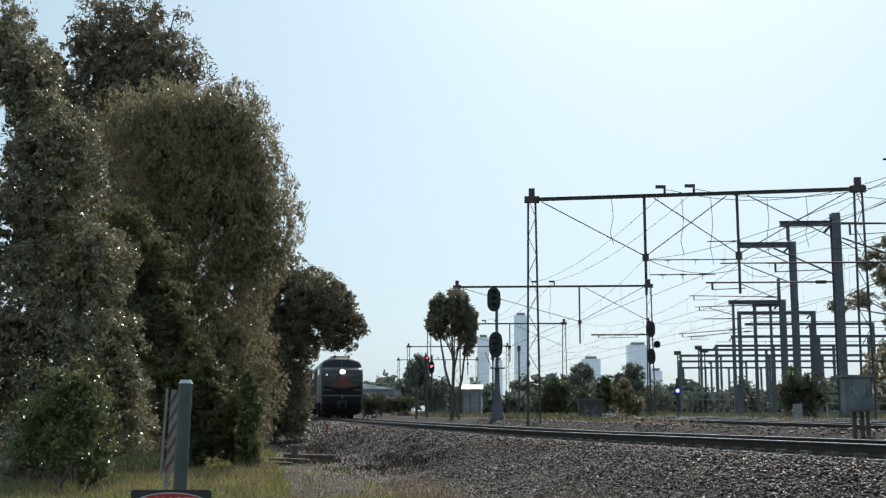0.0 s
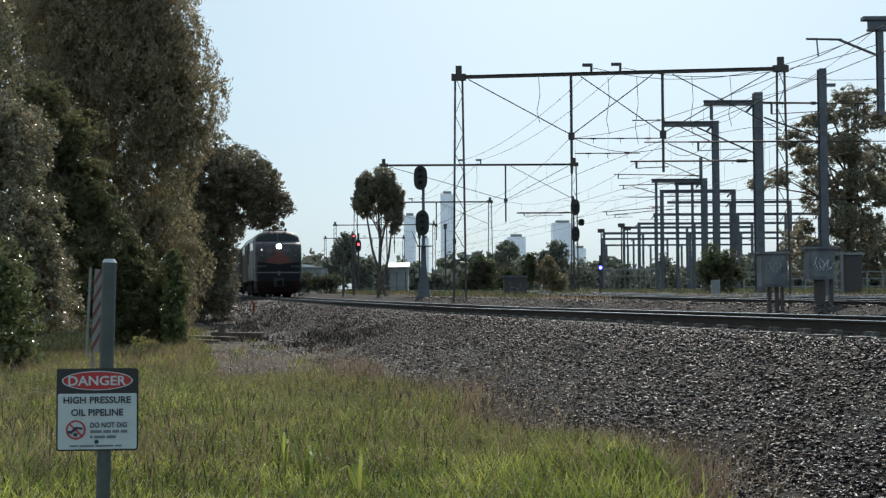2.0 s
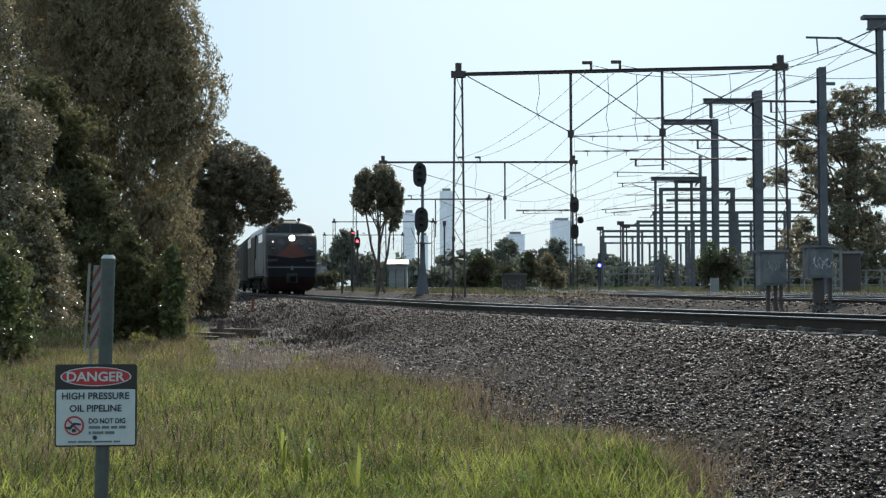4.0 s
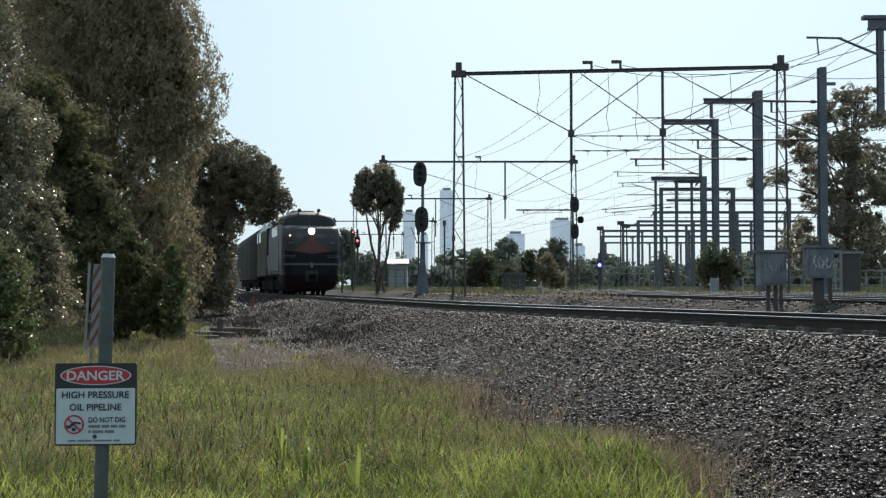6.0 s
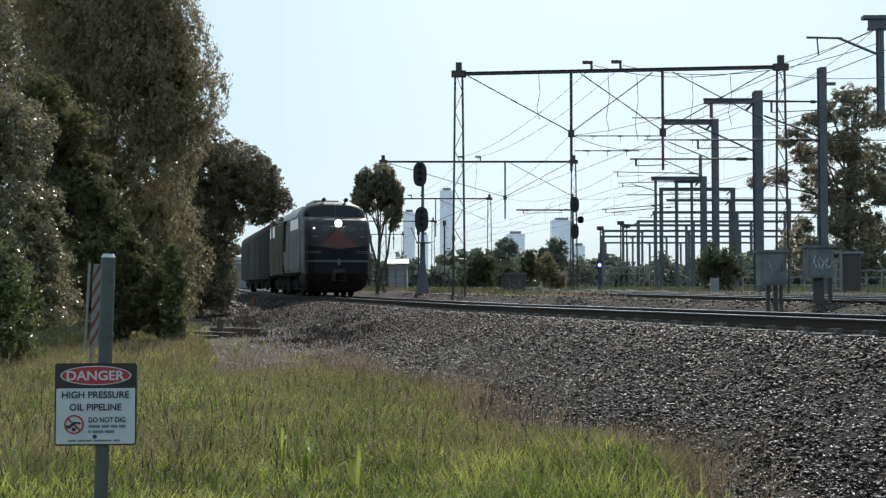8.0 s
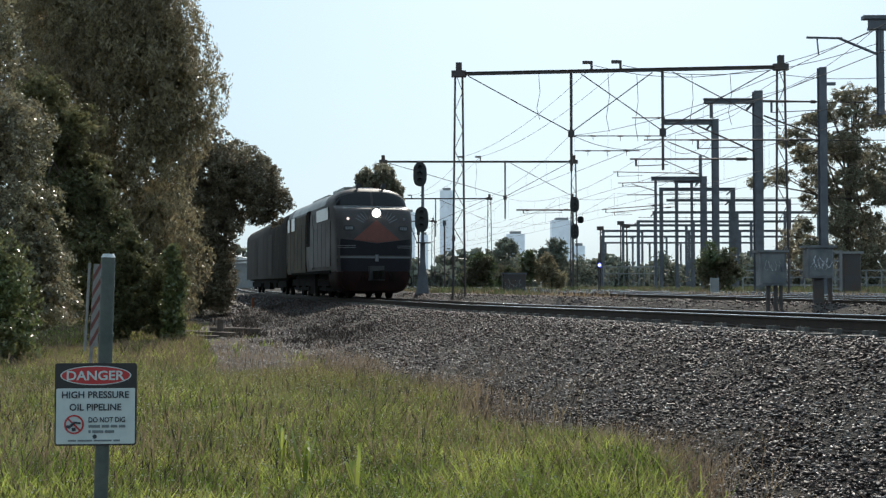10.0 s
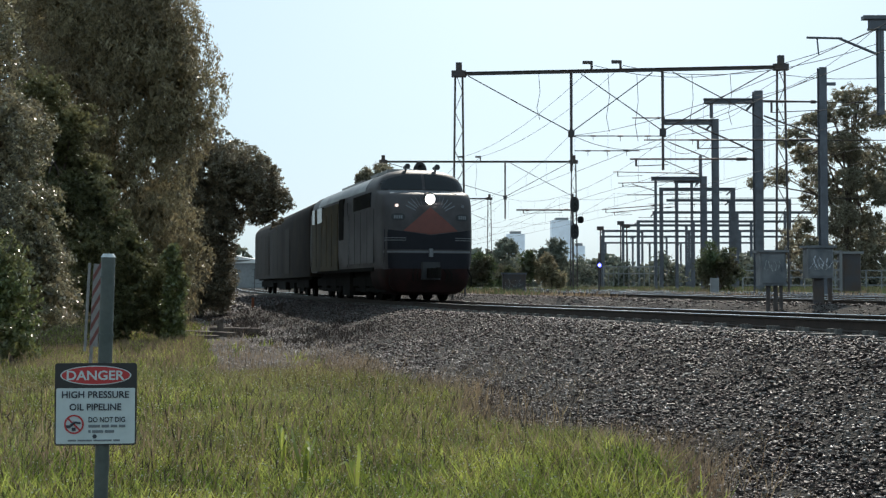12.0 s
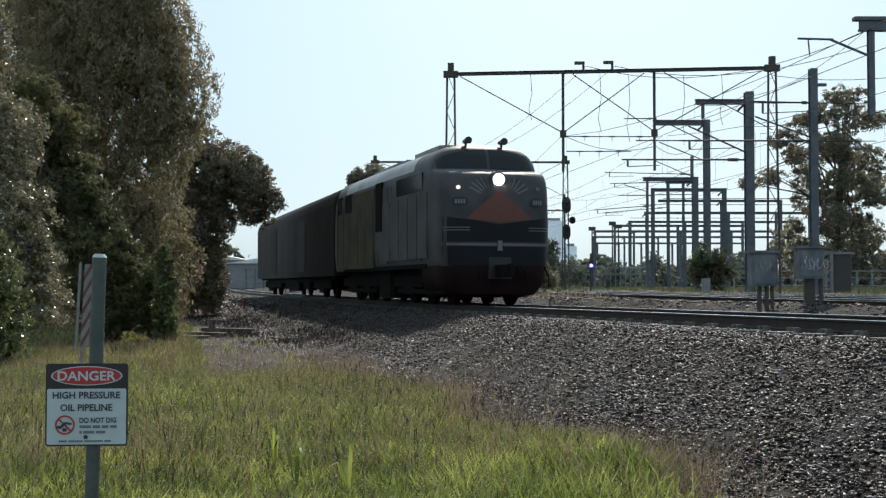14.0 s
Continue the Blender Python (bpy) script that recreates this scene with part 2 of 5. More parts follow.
def stones(name, count, mat, u0, u1, y0, y1, size, label, power=1.0, lift=0.0, bare=0.0):
    """Loose crushed stones: squashed, randomly turned shards with flat faces."""
    y = y0 + (y1 - y0) * rng.random(count) ** power
    u = u0 + (u1 - u0) * rng.random(count)
    x = track_x(y) - u / 0.957
    keep = (np.abs(x) < 0.46 * y + 2.0)
    if bare:      # earth shows between the stones in patches towards the foot of the bank
        patch = np.sin(x * 1.7 + 0.9 * np.sin(y * 1.1)) + np.sin(y * 1.9 + x * 0.6) + 0.6 * np.sin(x * 4.1 - y * 3.3)
        keep &= rng.random(count) > bare * np.clip((patch + 0.2) * 1.4, 0, 1) * np.clip((u - 2.6) / 1.6, 0, 1)
    x, y = x[keep], y[keep]
    k = len(x)
    z = ground_z(x, y) + lift + 0.012 * rng.standard_normal(k)
    base = np.array([(1, 0, 0), (-0.5, 0.87, 0), (-0.5, -0.87, 0), (0, 0, 0.7), (0, 0, -0.7)], float)
    sz = size * (0.55 + 0.9 * rng.random((k, 1, 1)))
    pts = base[None] * (0.6 + 0.7 * rng.random((k, 5, 1))) + 0.22 * rng.standard_normal((k, 5, 3))
    pts *= np.array([1, 1, 1]) + np.stack([0.7 * rng.random(k), 0 * np.ones(k), -0.4 * rng.random(k)], -1)[:, None]
    q = rng.standard_normal((k, 4))
    q /= np.linalg.norm(q, axis=1, keepdims=True)
    w, a, b, c = q.T
    rot = np.stack([1 - 2 * (b * b + c * c), 2 * (a * b - c * w), 2 * (a * c + b * w), 2 * (a * b + c * w), 1 - 2 * (a * a + c * c), 2 * (b * c - a * w),
                    2 * (a * c - b * w), 2 * (b * c + a * w), 1 - 2 * (a * a + b * b)], -1).reshape(k, 3, 3)
    pts = np.einsum("kij,knj->kni", rot, pts) * sz * np.array([1.15, 1.15, 0.62]) + np.stack([x, y, z], -1)[:, None]
    tri = np.array([(0, 1, 3), (1, 2, 3), (2, 0, 3), (1, 0, 4), (2, 1, 4), (0, 2, 4)])
    me = bpy.data.meshes.new(name)
    f = (tri[None] + (np.arange(k) * 5)[:, None, None]).reshape(-1).astype(np.int32)
    me.vertices.add(k * 5)
    me.vertices.foreach_set("co", pts.astype(np.float32).ravel())
    me.loops.add(len(f))
    me.loops.foreach_set("vertex_index", f)
    me.polygons.add(len(f) // 3)
    me.polygons.foreach_set("loop_start", np.arange(0, len(f), 3, dtype=np.int32))
    me.update(calc_edges=True)
    me.materials.append(M[mat])
    tagged(new(name, me), label, "ballast", kind="stuff")


stones("ballast", 120000, "stone", -1.4, 5.9, 6.5, 30.0, 0.0245, "dark crushed basalt ballast under and beside the rails", 1.25, bare=0.8)
stones("ballast", 26000, "stone", -3.2, 5.6, 29.0, 50.0, 0.034, "dark crushed basalt ballast along the curve", bare=0.6)
stones("ballast", 9000, "stone", -3.2, 5.4, 48.0, 85.0, 0.07, "dark crushed basalt ballast farther along the line")
stones("ballast", 30000, "stone", -12.0, -2.8, 18.0, 58.0, 0.036, "brownish ballast on the low bank of the suburban line")
# pale chips added for the lit faces of the dark ballast
stones("gravel", 13000, "pale_stone", -1.2, 5.4, 6.5, 23.0, 0.02, "broken stones scattered through the ballast, coloured pale like sunlit faces", 1.2, lift=0.012)
stones("gravel", 13000, "pale_stone", 3.6, 6.6, 5.5, 24.0, 0.015, "small pale chippings along the edge of the grass", 1.3)
stones("ballast", 24000, "stone", 4.6, 7.0, 5.5, 17.0, 0.014, "small dark chippings trodden into the earth at the edge of the grass", 1.2, lift=0.008)
stones("gravel", 22000, "pale_stone", 4.6, 8.2, 17.0, 46.0, 0.024, "pale loose gravel on the path at the foot of the bank", 1.3)


# ---------------------------------------------------------------- rails
def rail_line(name, x_of, y0, y1, step, gauge, z_of, label):
    """Two rails with head, web and foot on sleepers, along x_of(y)."""
    root = thing(name, label, "railway track", kind="structure")
    ys = np.arange(y0, y1, step)
    for side in (-1, 1):
        for nm, mat, prof in (("rail", "rust", [(-0.07, -0.175), (0.07, -0.175), (0.07, -0.16), (0.012, -0.14), (0.012, -0.04), (0.035, -0.03), (0.035, -0.006),
                                                (-0.035, -0.006), (-0.035, -0.03), (-0.012, -0.04), (-0.012, -0.14), (-0.07, -0.16)]),
                              ("rail_head", "railtop", [(-0.03, -0.006), (0.03, -0.006), (0.026, 0.0), (-0.026, 0.0)])):
            rings = []
            for y in ys:
                s = (x_of(y + 0.5) - x_of(y - 0.5))
                nx, ny = 1 / math.hypot(1, s), -s / math.hypot(1, s)
                rings.append([(x_of(y) + nx * (side * gauge / 2 + a), y + ny * (side * gauge / 2 + a), z_of(y) + b) for a, b in prof])
            part(nm, Shape().loft(rings), mat, root)
    return root


main_line = rail_line("railway_track", track_x, -30, 260, 2.0, 1.67, lambda y: float(rail_z(y)), "steel rails on concrete sleepers in dark ballast")


# ---------------------------------------------------------------- overhead line structures
def lattice_leg(s, x, y, z0, z1, wide0, wide1, r=0.045):
    """A tapering two-post leg with zigzag lacing."""
    for k in (-1, 1):
        s.tube((x + k * wide0 / 2, y, z0), (x + k * wide1 / 2, y, z1), r, None, 6)
    n = 12
    for i in range(n):
        a, b = i / n, (i + 1) / n
        k = 1 if i % 2 else -1
        s.tube((x + k * (wide0 + (wide1 - wide0) * a) / 2, y, z0 + (z1 - z0) * a), (x - k * (wide0 + (wide1 - wide0) * b) / 2, y, z0 + (z1 - z0) * b), r * 0.4, None, 4)
    return s


def gantry(x0, x1, y, z_beam, label, drops, braces=True, slant=0.0):
    """A portal over the electrified lines: two laced legs, a beam, hanging posts and cross ties."""
    g = thing("line_gantry", label, "gantry", group="gantries over the electrified line")
    yat = lambda x: y + slant * (x - x0) / (x1 - x0)
    turn = Matrix.Rotation(math.atan2(slant, x1 - x0), 4, "Z")
    ym = y + slant / 2
    z0 = float(ground_z(x0, y)) - 0.3
    for x in (x0, x1):
        part("leg", lattice_leg(Shape(), x, yat(x), z0, z_beam + 0.05, 0.52, 0.30), "old_steel", g)
        part("cap", Shape().box((x, yat(x), z_beam + 0.28), (0.26, 0.22, 0.38), chamfer=0.04).box((x, yat(x), z_beam), (0.62, 0.25, 0.26), chamfer=0.05), "old_steel", g)
    part("beam", Shape().box(((x0 + x1) / 2, ym, z_beam), (x1 - x0, 0.14, 0.13), turn).box(((x0 + x1) / 2, ym, z_beam + 0.05), (x1 - x0, 0.24, 0.03), turn), "old_steel", g)
    for fx, zl in drops:
        x = x0 + (x1 - x0) * fx
        part("hanging_post", Shape().tube((x, yat(x), z_beam), (x, yat(x), zl), 0.06, 0.055, 8).box((x, yat(x), zl + 1.55), (0.26, 0.16, 0.3), chamfer=0.05), "old_steel", g)
    if braces:
        xs = [x0] + [x0 + (x1 - x0) * fx for fx, _ in drops] + [x1]
        for i, (a, b) in enumerate(zip(xs, xs[1:])):
            zl = drops[min(i, len(drops) - 1)][1] + 1.6
            part("tie", Shape().tube((a + 0.4, yat(a + 0.4), z_beam - 0.1), (b, yat(b), zl), 0.022, None, 5), "old_steel", g)
            if i:
                part("tie", Shape().tube((a, yat(a), zl), (b - 0.4, yat(b - 0.4), z_beam - 0.1), 0.022, None, 5), "old_steel", g)
    for fx in (0.42, 0.51):
        x = x0 + (x1 - x0) * fx
        part("insulator_bracket", Shape().tube((x, yat(x), z_beam), (x, yat(x), z_beam + 0.32), 0.05, None, 6).box((x - 0.16, yat(x), z_beam + 0.36), (0.42, 0.12, 0.12), chamfer=0.03), "old_steel", g)
    return g


gantry(0.66, 13.67, 47.0, 9.32, "weathered steel lattice gantry spanning the electrified tracks", [(0.356, 5.2), (0.64, 5.2)], slant=-1.5)
gantry(-4.35, 9.5, 82.0, 9.45, "weathered steel lattice gantry farther along the curve", [(0.64, 5.3)])
gantry(-9.2, 4.85, 118.0, 9.5, "weathered steel lattice gantry farther along the curve", [(0.6, 5.5)])
gantry(-15.4, -1.4, 160.0, 9.5, "distant steel gantry over the electrified tracks", [(0.6, 5.5)], False)
gantry(-21.2, -7.2, 202.0, 9.5, "distant steel gantry over the electrified tracks", [(0.6, 5.5)], False)


def h_column(s, x, y, z0, z1, w):
    """A rolled H column, its web seen between two flanges."""
    f, h, t = w * 0.5, w * 0.5, w * 0.1
    ring = [(-f, -h), (f, -h), (f, -h + t), (f * 0.5, -h + t), (f * 0.5, h - t), (f, h - t), (f, h), (-f, h), (-f, h - t), (-f * 0.5, h - t), (-f * 0.5, -h + t), (-f, -h + t)]
    return s.loft([[(x + a, y + b, z) for a, b in ring] for z in (z0, z1)])


def portal(y, x0, x1, z, deep, legs):
    """A steel portal of the suburban line: a flanged beam on H columns; legs are (x, top, foot or None for the ground, width)."""
    g = thing("steel_portal", "grey steel portal frame carrying overhead wires", "portal frame", group="steel portals of the suburban line")
    mid, span = (x0 + x1) / 2, x1 - x0
    part("beam", Shape().box((mid, y, z + deep * 0.42), (span, deep * 1.1, deep * 0.16)).box((mid, y, z), (span - 0.04, deep * 0.35, deep * 0.7))
         .box((mid, y, z - deep * 0.42), (span, deep * 1.1, deep * 0.16)), "steel", g)
    for x, top, foot, w in legs:
        low = -0.3 if foot is None else foot
        part("column", h_column(Shape(), x, y + 0.01, low, top, w), "steel", g)
        if foot is None and w > 0.3:
            part("knee", Shape().box((x - w * 0.5 - 0.17, y, z - deep * 0.5 - 0.14), (0.5, 0.06, 0.12), Matrix.Rotation(radians(-45), 4, "Y")), "steel", g)
            part("base_plate", Shape().box((x, y, 0.12), (w * 1.8, w * 1.8, 0.1), chamfer=0.02), "concrete", g)
    return g


for row in (
        (56, 12.96, 15.87, 9.65, 0.25, ((15.65, 10.15, None, 0.42), (13.35, 9.51, 8.81, 0.14))),
        (66, 12.8, 16.13, 10.05, 0.3, ((15.94, 10.22, None, 0.36), (12.93, 10.35, 10.15, 0.13))),
        (74, 13.65, 17.31, 7.47, 0.26, ((17.09, 7.62, None, 0.37), (16.9, 8.99, 7.47, 0.18), (13.95, 7.4, None, 0.15))),
        (80, 16.36, 18.48, 7.84, 0.24, ((16.56, 7.84, None, 0.2), (17.64, 7.8, None, 0.16))),
        (88, 16.89, 22.79, 7.95, 0.26, ((17.02, 8.04, None, 0.26), (22.61, 8.04, None, 0.31))),
        (104, 20.59, 32.08, 8.29, 0.23, ((21.52, 8.32, None, 0.26), (26.51, 8.32, None, 0.31), (31.92, 8.32, None, 0.26))),
        (124, 23.0, 41.41, 8.45, 0.28, ((23.31, 8.58, None, 0.31), (32.29, 8.45, None, 0.31), (37.56, 8.45, None, 0.25), (41.28, 8.45, None, 0.31))),
        (146, 25.11, 46.42, 8.69, 0.29, ((25.25, 8.84, None, 0.36), (32.4, 8.69, None, 0.29), (39.85, 8.69, None, 0.29), (46.27, 8.69, None, 0.29))),
        (150, 23.62, 42.06, 8.39, 0.3, ((23.92, 8.54, None, 0.3), (32.32, 8.39, None, 0.3), (41.69, 8.39, None, 0.3))),
        (180, 25.28, 55.43, 9.07, 0.36, ((25.55, 9.25, None, 0.36), (31.76, 9.07, None, 0.31), (39.23, 9.07, None, 0.36), (47.33, 9.07, None, 0.36), (55.25, 9.07, None, 0.36))),
        (215, 29.99, 65.13, 9.66, 0.38, ((30.31, 9.76, None, 0.38), (36.11, 9.66, None, 0.32), (42.56, 9.66, None, 0.32), (50.08, 9.66, None, 0.32), (58.68, 9.66, None, 0.32))),
        (265, 37.36, 73.65, 10.32, 0.4, ((38.15, 10.46, None, 0.4), (43.18, 10.32, None, 0.4), (48.48, 10.32, None, 0.4), (55.77, 10.32, None, 0.4), (64.38, 10.32, None, 0.4)))):
    portal(*row)


# ---------------------------------------------------------------- trees
def leaf_cloud(name, blobs, count, size, mat, parent, clump=0.35, droop=0.3, slim=0.3, per_clump=40, sub=0.42, lobes=14, core=0.15, fill=0.9):
    """Leaves on sprays over many small lobes that sit on several large ones; droop turns the sprays into hanging strands."""
    vol = np.array([b[3] * b[4] * b[5] for b in blobs]) ** 0.7
    share = vol / vol.sum()
    out = []
    for blob, sh in zip(blobs, share):
        mid, rad = np.array(blob[:3], float), np.array(blob[3:], float)
        nc = max(8, int(count * sh / per_clump))
        hub = rng.standard_normal((lobes, 3))
        hub /= np.linalg.norm(hub, axis=1, keepdims=True)
        hub *= (1 - sub) * (0.72 + 0.28 * rng.random((lobes, 1)))
        pick = rng.integers(0, lobes, nc)
        own = sub * (0.65 + 0.45 * rng.random(lobes))[pick][:, None]
        d = rng.standard_normal((nc, 3))
        d /= np.linalg.norm(d, axis=1, keepdims=True)
        out_way = hub[pick] / (np.linalg.norm(hub[pick], axis=1, keepdims=True) + 1e-6)
        d = np.where((d * out_way).sum(1, keepdims=True) < -0.35, -d, d)
        c = mid + (hub[pick] + d * own * (fill + (1 - fill) * rng.random((nc, 1)))) * rad
        k = nc * per_clump
        sc = np.repeat(clump * (0.5 + 1.0 * rng.random((nc, 1)) ** 1.5), per_clump, 0)
        q = rng.standard_normal((k, 3))
        q *= rng.random((k, 1)) ** 0.5 / np.linalg.norm(q, axis=1, keepdims=True)
        t = rng.random((k, 1))
        sway = np.repeat(rng.standard_normal((nc, 3)) * np.array([0.35, 0.35, 0.1]), per_clump, 0)
        strand = (np.array([0.0, 0.0, -2.2]) + sway) * droop * t
        p = np.repeat(c, per_clump, 0) + sc * (q * np.array([1, 1, 0.8]) * (1 - 0.6 * droop * t) + strand)
        a = rng.standard_normal((k, 3))
        a[:, 2] = a[:, 2] * (1 - droop * 0.5) - 1.6 * droop
        a /= np.linalg.norm(a, axis=1, keepdims=True)
        b = np.cross(a, rng.standard_normal((k, 3)))
        b /= np.linalg.norm(b, axis=1, keepdims=True) + 1e-9
        ln = size * (0.6 + 0.8 * rng.random((k, 1)))
        wd = ln * slim * (0.7 + 0.6 * rng.random((k, 1)))
        inner = rng.random((k, 1)) < core
        p = np.where(inner, mid + (p - mid) * (0.45 + 0.25 * rng.random((k, 1))), p)
        ln, wd = np.where(inner, ln * 2.0, ln), np.where(inner, ln * 1.0, wd)
        out.append(np.stack([p - a * ln * 0.5, p + b * wd * 0.5, p + a * ln * 0.5, p - b * wd * 0.5], 1))
    ob = new(name, quads(name, np.concatenate(out), mat))
    ob.parent = parent
    return ob


def tree(name, label, category, base, blobs, count, size, mat, bark="bark", trunk=0.16, stems=1, group="", limbs=7, **kw):
    root = thing(name, label, category, group=group)
    bx, by = base
    bz = float(ground_z(bx, by)) - 0.1
    s = Shape()
    top = max(blobs, key=lambda q: q[2])
    for k in range(stems):
        off = Vector((random.uniform(-0.5, 0.5), random.uniform(-0.4, 0.4), 0)) if stems > 1 else Vector()
        tgt = Vector(blobs[k % len(blobs)][:3]) if stems > 1 else Vector(top[:3])
        p0 = Vector((bx, by, bz)) + off
        mid = p0.lerp(tgt, 0.5) + Vector((random.uniform(-0.2, 0.2), 0, 0.1))
        s.tube(p0, mid, trunk, trunk * 0.75, 7).tube(mid, tgt, trunk * 0.75, trunk * 0.35, 7)
    for i in range(limbs):
        b = blobs[i % len(blobs)]
        f = random.uniform(0.35, 0.85)
        st = Vector((bx, by, bz)).lerp(Vector(top[:3]), f)
        en = Vector(b[:3]) + Vector((random.uniform(-0.7, 0.7) * b[3], random.uniform(-0.5, 0.5) * b[4], random.uniform(-0.3, 0.7) * b[5]))
        m = st.lerp(en, 0.5) + Vector((0, 0, 0.15))
        s.tube(st, m, trunk * 0.4, trunk * 0.27, 5).tube(m, en, trunk * 0.27, trunk * 0.08, 5)
    part("trunk", s, bark, root, smooth=True)
    leaf_cloud("crown", blobs, count, size, mat, root, **kw)
    return root


tree("gum_tree", "tall eucalyptus with drooping olive-brown foliage", "tree", (-11.5, 38.5),
     [(-11.1, 38, 8.7, 3.5, 2.5, 4.0), (-9.7, 37.5, 7.6, 3.0, 2.2, 3.0), (-12.5, 38, 10.3, 2.5, 2.0, 2.6), (-10.2, 38, 9.9, 2.5, 2.2, 2.5), (-9.4, 37.6, 5.8, 2.0, 1.6, 2.1),
      (-12.6, 38, 6.0, 3.1, 2.2, 4.0), (-10.4, 38, 3.3, 2.8, 2.0, 3.1), (-9.6, 38, 0.9, 2.1, 1.6, 2.2), (-12.1, 38, 1.9, 2.8, 2.0, 3.0)],
     175000, 0.145, "gum", trunk=0.28, droop=0.8, slim=0.24, clump=0.3, lobes=30, sub=0.40, core=0.1)
tree("gum_tree", "dark eucalyptus rising behind the nearer trees", "tree", (-16.5, 45),
     [(-15.8, 45, 14.9, 3.25, 2.5, 3.78), (-18.3, 45, 14.5, 3.36, 2.5, 3.89), (-14.8, 45, 13.1, 3.02, 2.5, 3.89), (-17.9, 45, 11.5, 3.92, 2.5, 4.54), (-16.9, 45, 6.5, 4.48, 2.5, 5.4)], 60000, 0.2, "dark_gum", trunk=0.3, droop=0.4, slim=0.34, clump=0.42, lobes=20)
tree("gum_tree", "spreading dark eucalyptus leaning over the line", "tree", (-11.3, 48.5),
     [(-9.85, 48, 5.4, 2.35, 2.0, 2.13), (-8.45, 48, 4.8, 1.9, 1.8, 1.9), (-7.65, 48, 4.1, 1.46, 1.2, 1.12), (-10.5, 48, 2.9, 2.46, 2.0, 2.69), (-10.8, 48, 1.0, 2.02, 1.8, 1.79), (-9.7, 48, 2.8, 1.68, 1.4, 2.13), (-10.0, 48, 0.7, 1.46, 1.3, 1.79)],
     95000, 0.14, "dark_gum", trunk=0.2, droop=0.25, slim=0.4, clump=0.26, lobes=20, sub=0.36)
tree("wattle", "dark feathery wattle in dense rounded lobes", "tree", (-8.6, 29.3),
     [(-9.7, 29.6, 4.6, 1.0, 0.9, 0.89), (-10.2, 29.5, 3.8, 1.06, 0.9, 1.06), (-9.3, 29.3, 3.5, 0.83, 0.8, 0.83), (-9.6, 29.0, 2.6, 0.94, 0.8, 0.94), (-8.85, 28.8, 2.5, 0.71, 0.7, 0.83), (-8.35, 29.0, 2.1, 0.59, 0.6, 0.71), (-9.1, 28.6, 1.5, 0.83, 0.8, 1.06), (-8.4, 28.4, 1.2, 0.71, 0.7, 0.83), (-7.95, 28.5, 1.35, 0.59, 0.6, 0.71), (-8.6, 28.2, 0.3, 0.94, 0.8, 1.18), (-7.75, 28.2, 0.4, 0.83, 0.7, 1.06), (-7.15, 28.3, 0.5, 0.71, 0.6, 0.94), (-6.95, 28.3, -0.4, 0.65, 0.6, 0.71), (-8.0, 28.0, -0.5, 0.94, 0.7, 0.71), (-10.6, 29.6, 5.6, 0.8, 0.8, 0.8), (-9.0, 29.2, 3.0, 0.75, 0.8, 0.8), (-7.6, 28.4, 1.0, 0.5, 0.5, 0.6)],
     120000, 0.075, "wattle", trunk=0.1, stems=3, droop=0.1, slim=0.3, clump=0.09, sub=0.55, lobes=6, core=0.25)
tree("olive_bush", "tall bush with small glossy grey-green leaves", "bush", (-9.6, 24.3),
     [(-10.3, 24.4, 5.6, 1.4, 1.4, 2.2), (-10.9, 24.6, 6.9, 1.0, 1.2, 1.6), (-11.2, 24.6, 8.2, 0.75, 1.0, 1.2), (-9.5, 24.2, 3.6, 1.2, 1.3, 1.6), (-9.1, 24.0, 2.0, 1.3, 1.3, 1.6), (-8.6, 23.8, 0.5, 1.1, 1.2, 1.3), (-9.9, 23.6, 0.4, 1.3, 1.2, 1.4), (-10.6, 23.8, 2.6, 1.2, 1.2, 1.8), (-9.6, 22.8, -0.4, 1.2, 1.0, 0.8), (-11.7, 24.9, 4.6, 1.3, 1.2, 2.4), (-11.9, 24.9, 8.6, 1.2, 1.2, 2.0), (-11.6, 24.6, 1.4, 1.3, 1.2, 1.8)],
     140000, 0.085, "olive", trunk=0.1, stems=4, droop=0.2, slim=0.42, clump=0.2, lobes=18, sub=0.42)
tree("young_gum", "slender gum tree with a rounded crown on bare stems", "tree", (-3.5, 64.0),
     [(-3.8, 64, 6.4, 1.2, 1.2, 1.3), (-3.0, 64, 5.6, 0.9, 1.0, 1.2), (-4.5, 64, 5.4, 0.8, 0.9, 1.0), (-2.9, 64, 4.4, 0.6, 0.8, 0.8)],
     30000, 0.17, "hazed_brown_gum", trunk=0.09, stems=4, droop=0.4, slim=0.34, clump=0.2)
